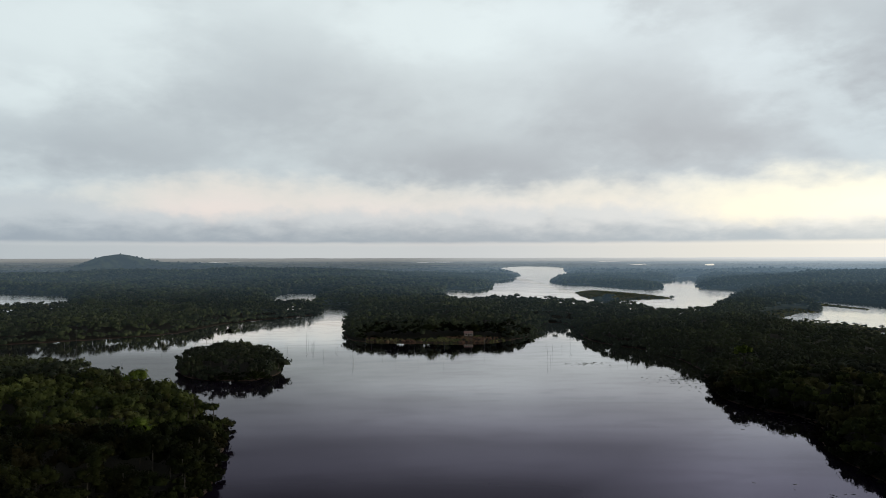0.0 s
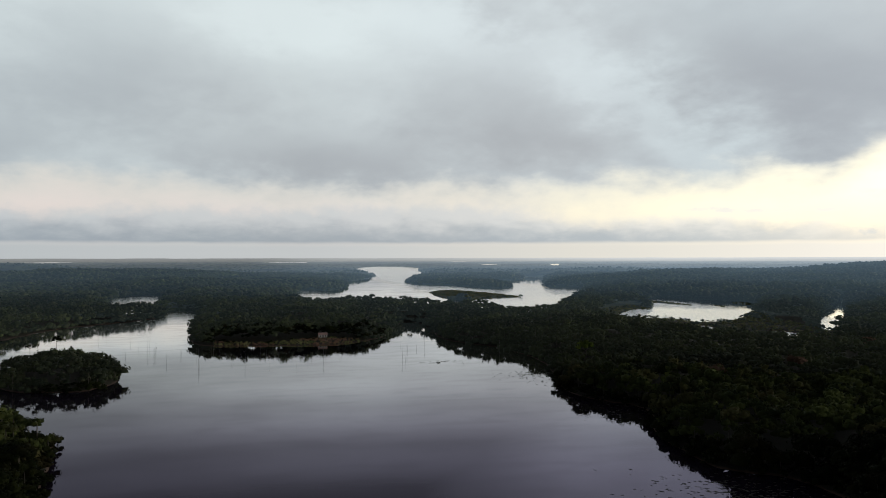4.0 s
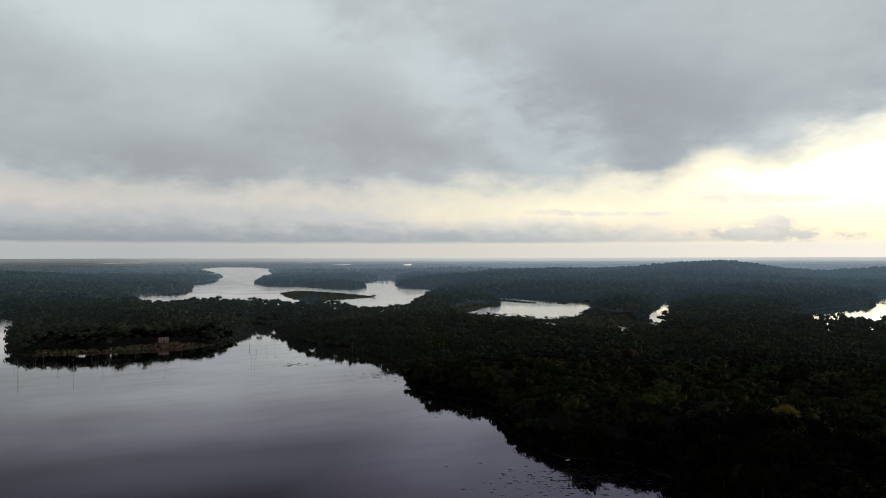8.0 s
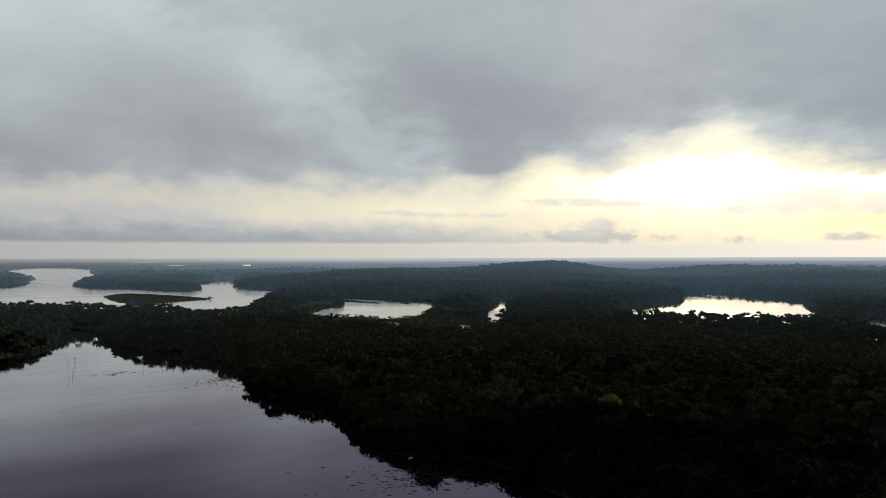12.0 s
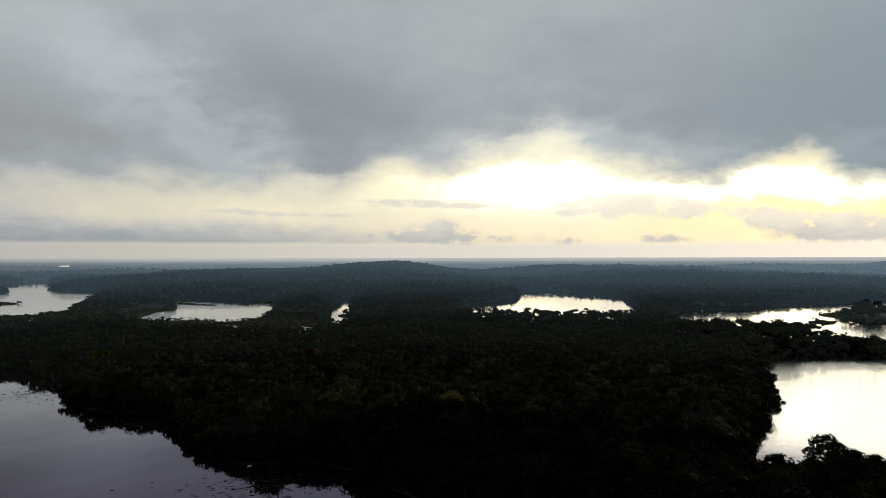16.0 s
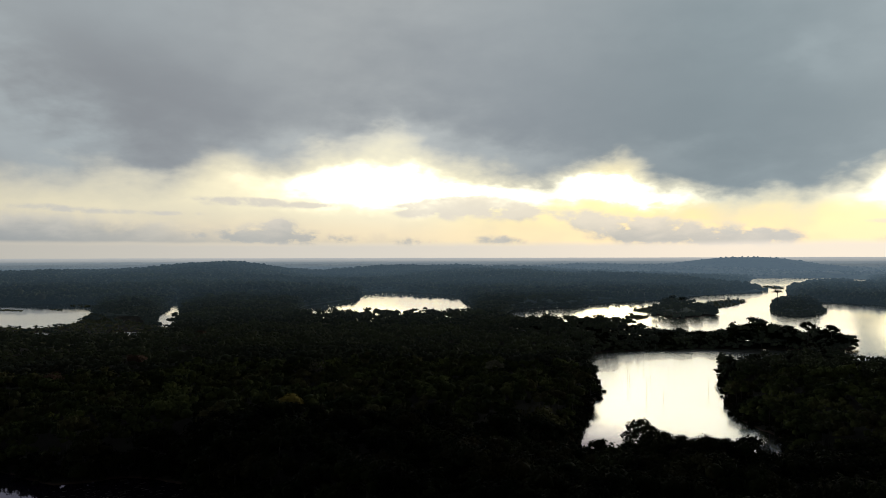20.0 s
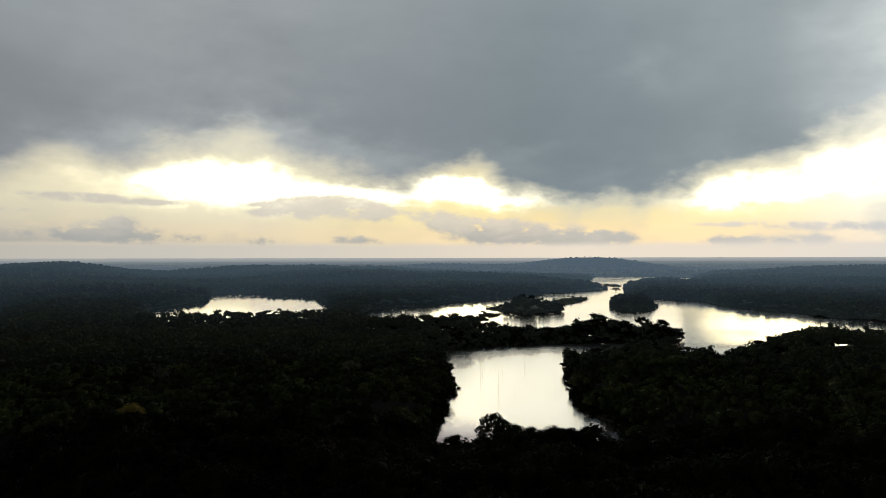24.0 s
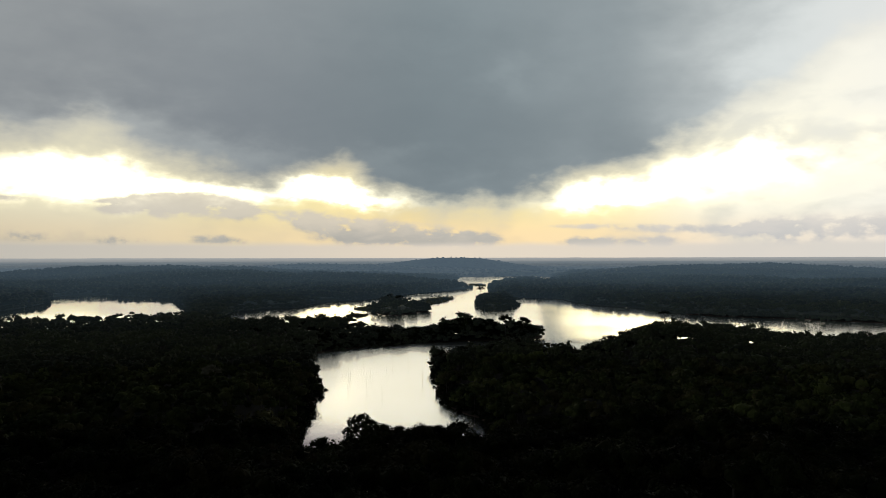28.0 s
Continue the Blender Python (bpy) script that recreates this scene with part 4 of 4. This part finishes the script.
lone_tree(626, -9, 3.5, 9.0, LACY[2], LEAF, "small tree at the tip of the spit", 24)
lone_tree(-10, 640, 4.5, 14.0, LACY[2], LEAF_PALE, "slim pale tree behind the clearing", 25)
lone_tree(60, 636, 4.0, 13.0, LACY[2], LEAF, "slim tree at the edge of the clearing", 26)

# ---- house on the clearing ----
def slab(bm, x0, x1, y0, y1, z0, z1):
    v = [bm.verts.new((x, y, z)) for z in (z0, z1) for x, y in ((x0, y0), (x1, y0), (x1, y1), (x0, y1))]
    for f in ((3, 2, 1, 0), (4, 5, 6, 7), (0, 1, 5, 4), (1, 2, 6, 5), (2, 3, 7, 6), (3, 0, 4, 7)):
        bm.faces.new([v[i] for i in f])


def piece(name, mat, parent, *boxes, label="", bevel=0.015):
    bm = bmesh.new()
    for b in boxes:
        slab(bm, *b)
    if bevel:
        bmesh.ops.bevel(bm, geom=bm.edges[:], offset=bevel, segments=1, affect="EDGES")
    return part(name, shape(name, bm, mat), parent, label)


def gable(name, mat, parent, w, d, eave, ridge, over=0.5, thick=0.08):
    """Two roof sheets meeting on a ridge along x."""
    bm = bmesh.new()
    for s in (-1, 1):
        a = [(-w / 2 - over, s * (d / 2 + over), eave - over * (ridge - eave) / (d / 2)), (w / 2 + over, s * (d / 2 + over), eave - over * (ridge - eave) / (d / 2)), (w / 2 + over, 0, ridge), (-w / 2 - over, 0, ridge)]
        lo = [bm.verts.new(p) for p in a]
        hi = [bm.verts.new((p[0], p[1], p[2] + thick)) for p in a]
        bm.faces.new(lo), bm.faces.new(hi)
        for i in range(4):
            bm.faces.new((lo[i], lo[(i + 1) % 4], hi[(i + 1) % 4], hi[i]))
    ob = part(name, shape(name, bm, mat), parent)
    bm = bmesh.new()
    n = int(w / 0.6)
    for i in range(n + 1):
        x = -w / 2 + i * w / n
        for s in (-1, 1):
            pole(bm, (x, s * (d / 2 + over), eave - over * (ridge - eave) / (d / 2) + thick), (x, 0, ridge + thick), .03, .03, 4)
    part("roof_rib", shape("roof_rib", bm, mat), ob)
    return ob


def house(px, py, turn, w, d, roof, label):
    root = new("house")
    piece("wall", WHITEWASH, root, (-w / 2, w / 2, -d / 2, -d / 2 + .15, .4, 2.9), label="whitewashed front wall of boards")
    piece("wall", WHITEWASH, root, (-w / 2, w / 2, d / 2 - .15, d / 2, .4, 2.9))
    piece("wall", WHITEWASH, root, (-w / 2, -w / 2 + .15, -d / 2 + .15, d / 2 - .15, .4, 2.9))
    piece("wall", WHITEWASH, root, (w / 2 - .15, w / 2, -d / 2 + .15, d / 2 - .15, .4, 2.9))
    piece("floor_deck", DARK_WOOD, root, (-w / 2 - .2, w / 2 + .2, -d / 2 - 1.6, d / 2 + .2, .22, .4))
    for x in (-w / 2, 0, w / 2):
        for y in (-d / 2 - 1.4, d / 2):
            piece("stilt", DARK_WOOD, root, (x - .1, x + .1, y - .1, y + .1, -.5, .22))
    for x in (-w / 2 + .1, 0, w / 2 - .1):
        piece("porch_post", DARK_WOOD, root, (x - .06, x + .06, -d / 2 - 1.5, -d / 2 - 1.38, .4, 2.5))
    gable("roof", roof, root, w, d, 2.9, 4.3)
    piece("porch_roof", PALE_ROOF, root, (-w / 2 - .3, w / 2 + .3, -d / 2 - 1.9, -d / 2 - .05, 2.5, 2.58), label="pale sheet-metal porch roof")
    door = piece("door", DARK_WOOD, root, (-.45, .45, -d / 2 - .05, -d / 2 - .005, .4, 2.4))
    piece("handle", PALE_ROOF, door, (.3, .36, -d / 2 - .1, -d / 2 - .05, 1.3, 1.4), bevel=0)
    for x in (-w / 4 - .3, w / 4 + .3):
        win = piece("window", DARK_WOOD, root, (x - .55, x + .55, -d / 2 - .06, -d / 2 - .005, 1.2, 2.2))
        piece("pane", GLASS_DARK, win, (x - .45, x + .45, -d / 2 - .075, -d / 2 - .062, 1.3, 2.1), bevel=0)
    root.matrix_basis = pose(px, py, max(.2, ground_at(px, py)), 0, 0, turn)
    return tagged(root, label, "house")


house(22, 612, 4, 7.0, 5.2, PINK_ROOF, "small white lakeside house with a faded pink roof")
house(1205, 350, -60, 7.5, 5.5, PALE_ROOF, "pale-roofed house by the far river shore")


# ---- floating leaves on the water ----
def leaf_mat(name, cx, cy, rx, ry, turn, n, size, label):
    """Many flat irregular leaves drifting in a patch."""
    V, F, k = [], [], 0
    r = np.random.default_rng(int(abs(cx * 7 + cy)))
    c, s = math.cos(radians(turn)), math.sin(radians(turn))
    for _ in range(n):
        row = round(r.normal() * 3.2) / 3.2
        u, v = r.normal() * rx * .5, row * ry * .5 + r.normal() * ry * .05
        sx, sy = size * r.uniform(.3, 1.3), size * r.uniform(.15, .4)
        px, py = cx + u * c - v * s, cy + u * s + v * c
        ang = np.arange(7) * 6.2832 / 7
        rad = r.uniform(.6, 1.15, 7)
        x, y = np.cos(ang) * sx * rad, np.sin(ang) * sy * rad
        ring = np.stack([px + x * c - y * s, py + x * s + y * c, np.full(7, .05)], 1)
        low = ring * 1.0
        low[:, 2] = -.03
        V += [ring, low, [[px, py, .07]]]
        for i in range(7):
            j = (i + 1) % 7
            F += [(k + i, k + j, k + 14), (k + i, k + 7 + i, k + 7 + j), (k + i, k + 7 + j, k + j)]
        k += 15
    ob = new(name, mesh_of(name, np.concatenate(V), np.array(F), LILY))
    return tagged(ob, label, "water plants", kind="stuff")


leaf_mat("floating_leaves", 143, 406, 20, 18, 15, 150, 1.0, "raft of floating leaves off the clay bank")
leaf_mat("floating_leaves", 138, 376, 12, 10, 10, 26, .8, "thin drifts of floating leaves")
leaf_mat("floating_leaves", 95, 467, 13, 7, 20, 70, .9, "small raft of floating leaves round dead trunks")
leaf_mat("floating_leaves", 152, 300, 26, 20, -20, 90, .8, "floating leaves in the shadow of the wood")
leaf_mat("floating_leaves", 130, 188, 30, 16, -30, 260, .8, "brownish raft of floating leaves by the shore")


# ---- rowing boat drawn up by the clay bank ----
def boat(px, py, turn):
    root = new("boat")
    bm = bmesh.new()
    rows = []
    for k in range(9):
        u = k / 8 * 2 - 1
        w, keel, rim = .62 * (1 - abs(u) ** 2.6) + .03, .12 * u * u, .48 + .16 * u * u
        rows.append([bm.verts.new((u * 2.1, s * w * f, keel + (rim - keel) * h)) for s, f, h in ((-1, 1, 1), (-1, .8, .35), (-1, .35, 0), (1, .35, 0), (1, .8, .35), (1, 1, 1))])
    for a, b in zip(rows, rows[1:]):
        for i in range(5):
            bm.faces.new((a[i], b[i], b[i + 1], a[i + 1]))
    hull = part("hull", shape("hull", bm, WHITEWASH), root, "white-painted wooden hull")
    solid = hull.modifiers.new("thickness", "SOLIDIFY")
    solid.thickness = .04
    for x in (-.9, 0, .9):
        piece("thwart", DARK_WOOD, root, (x - .12, x + .12, -.5, .5, .36, .40))
    root.matrix_basis = pose(px, py, -.05, 0, 0, turn)
    return tagged(root, "small white rowing boat moored at the clay bank", "boat")


boat(154, 532, 70)
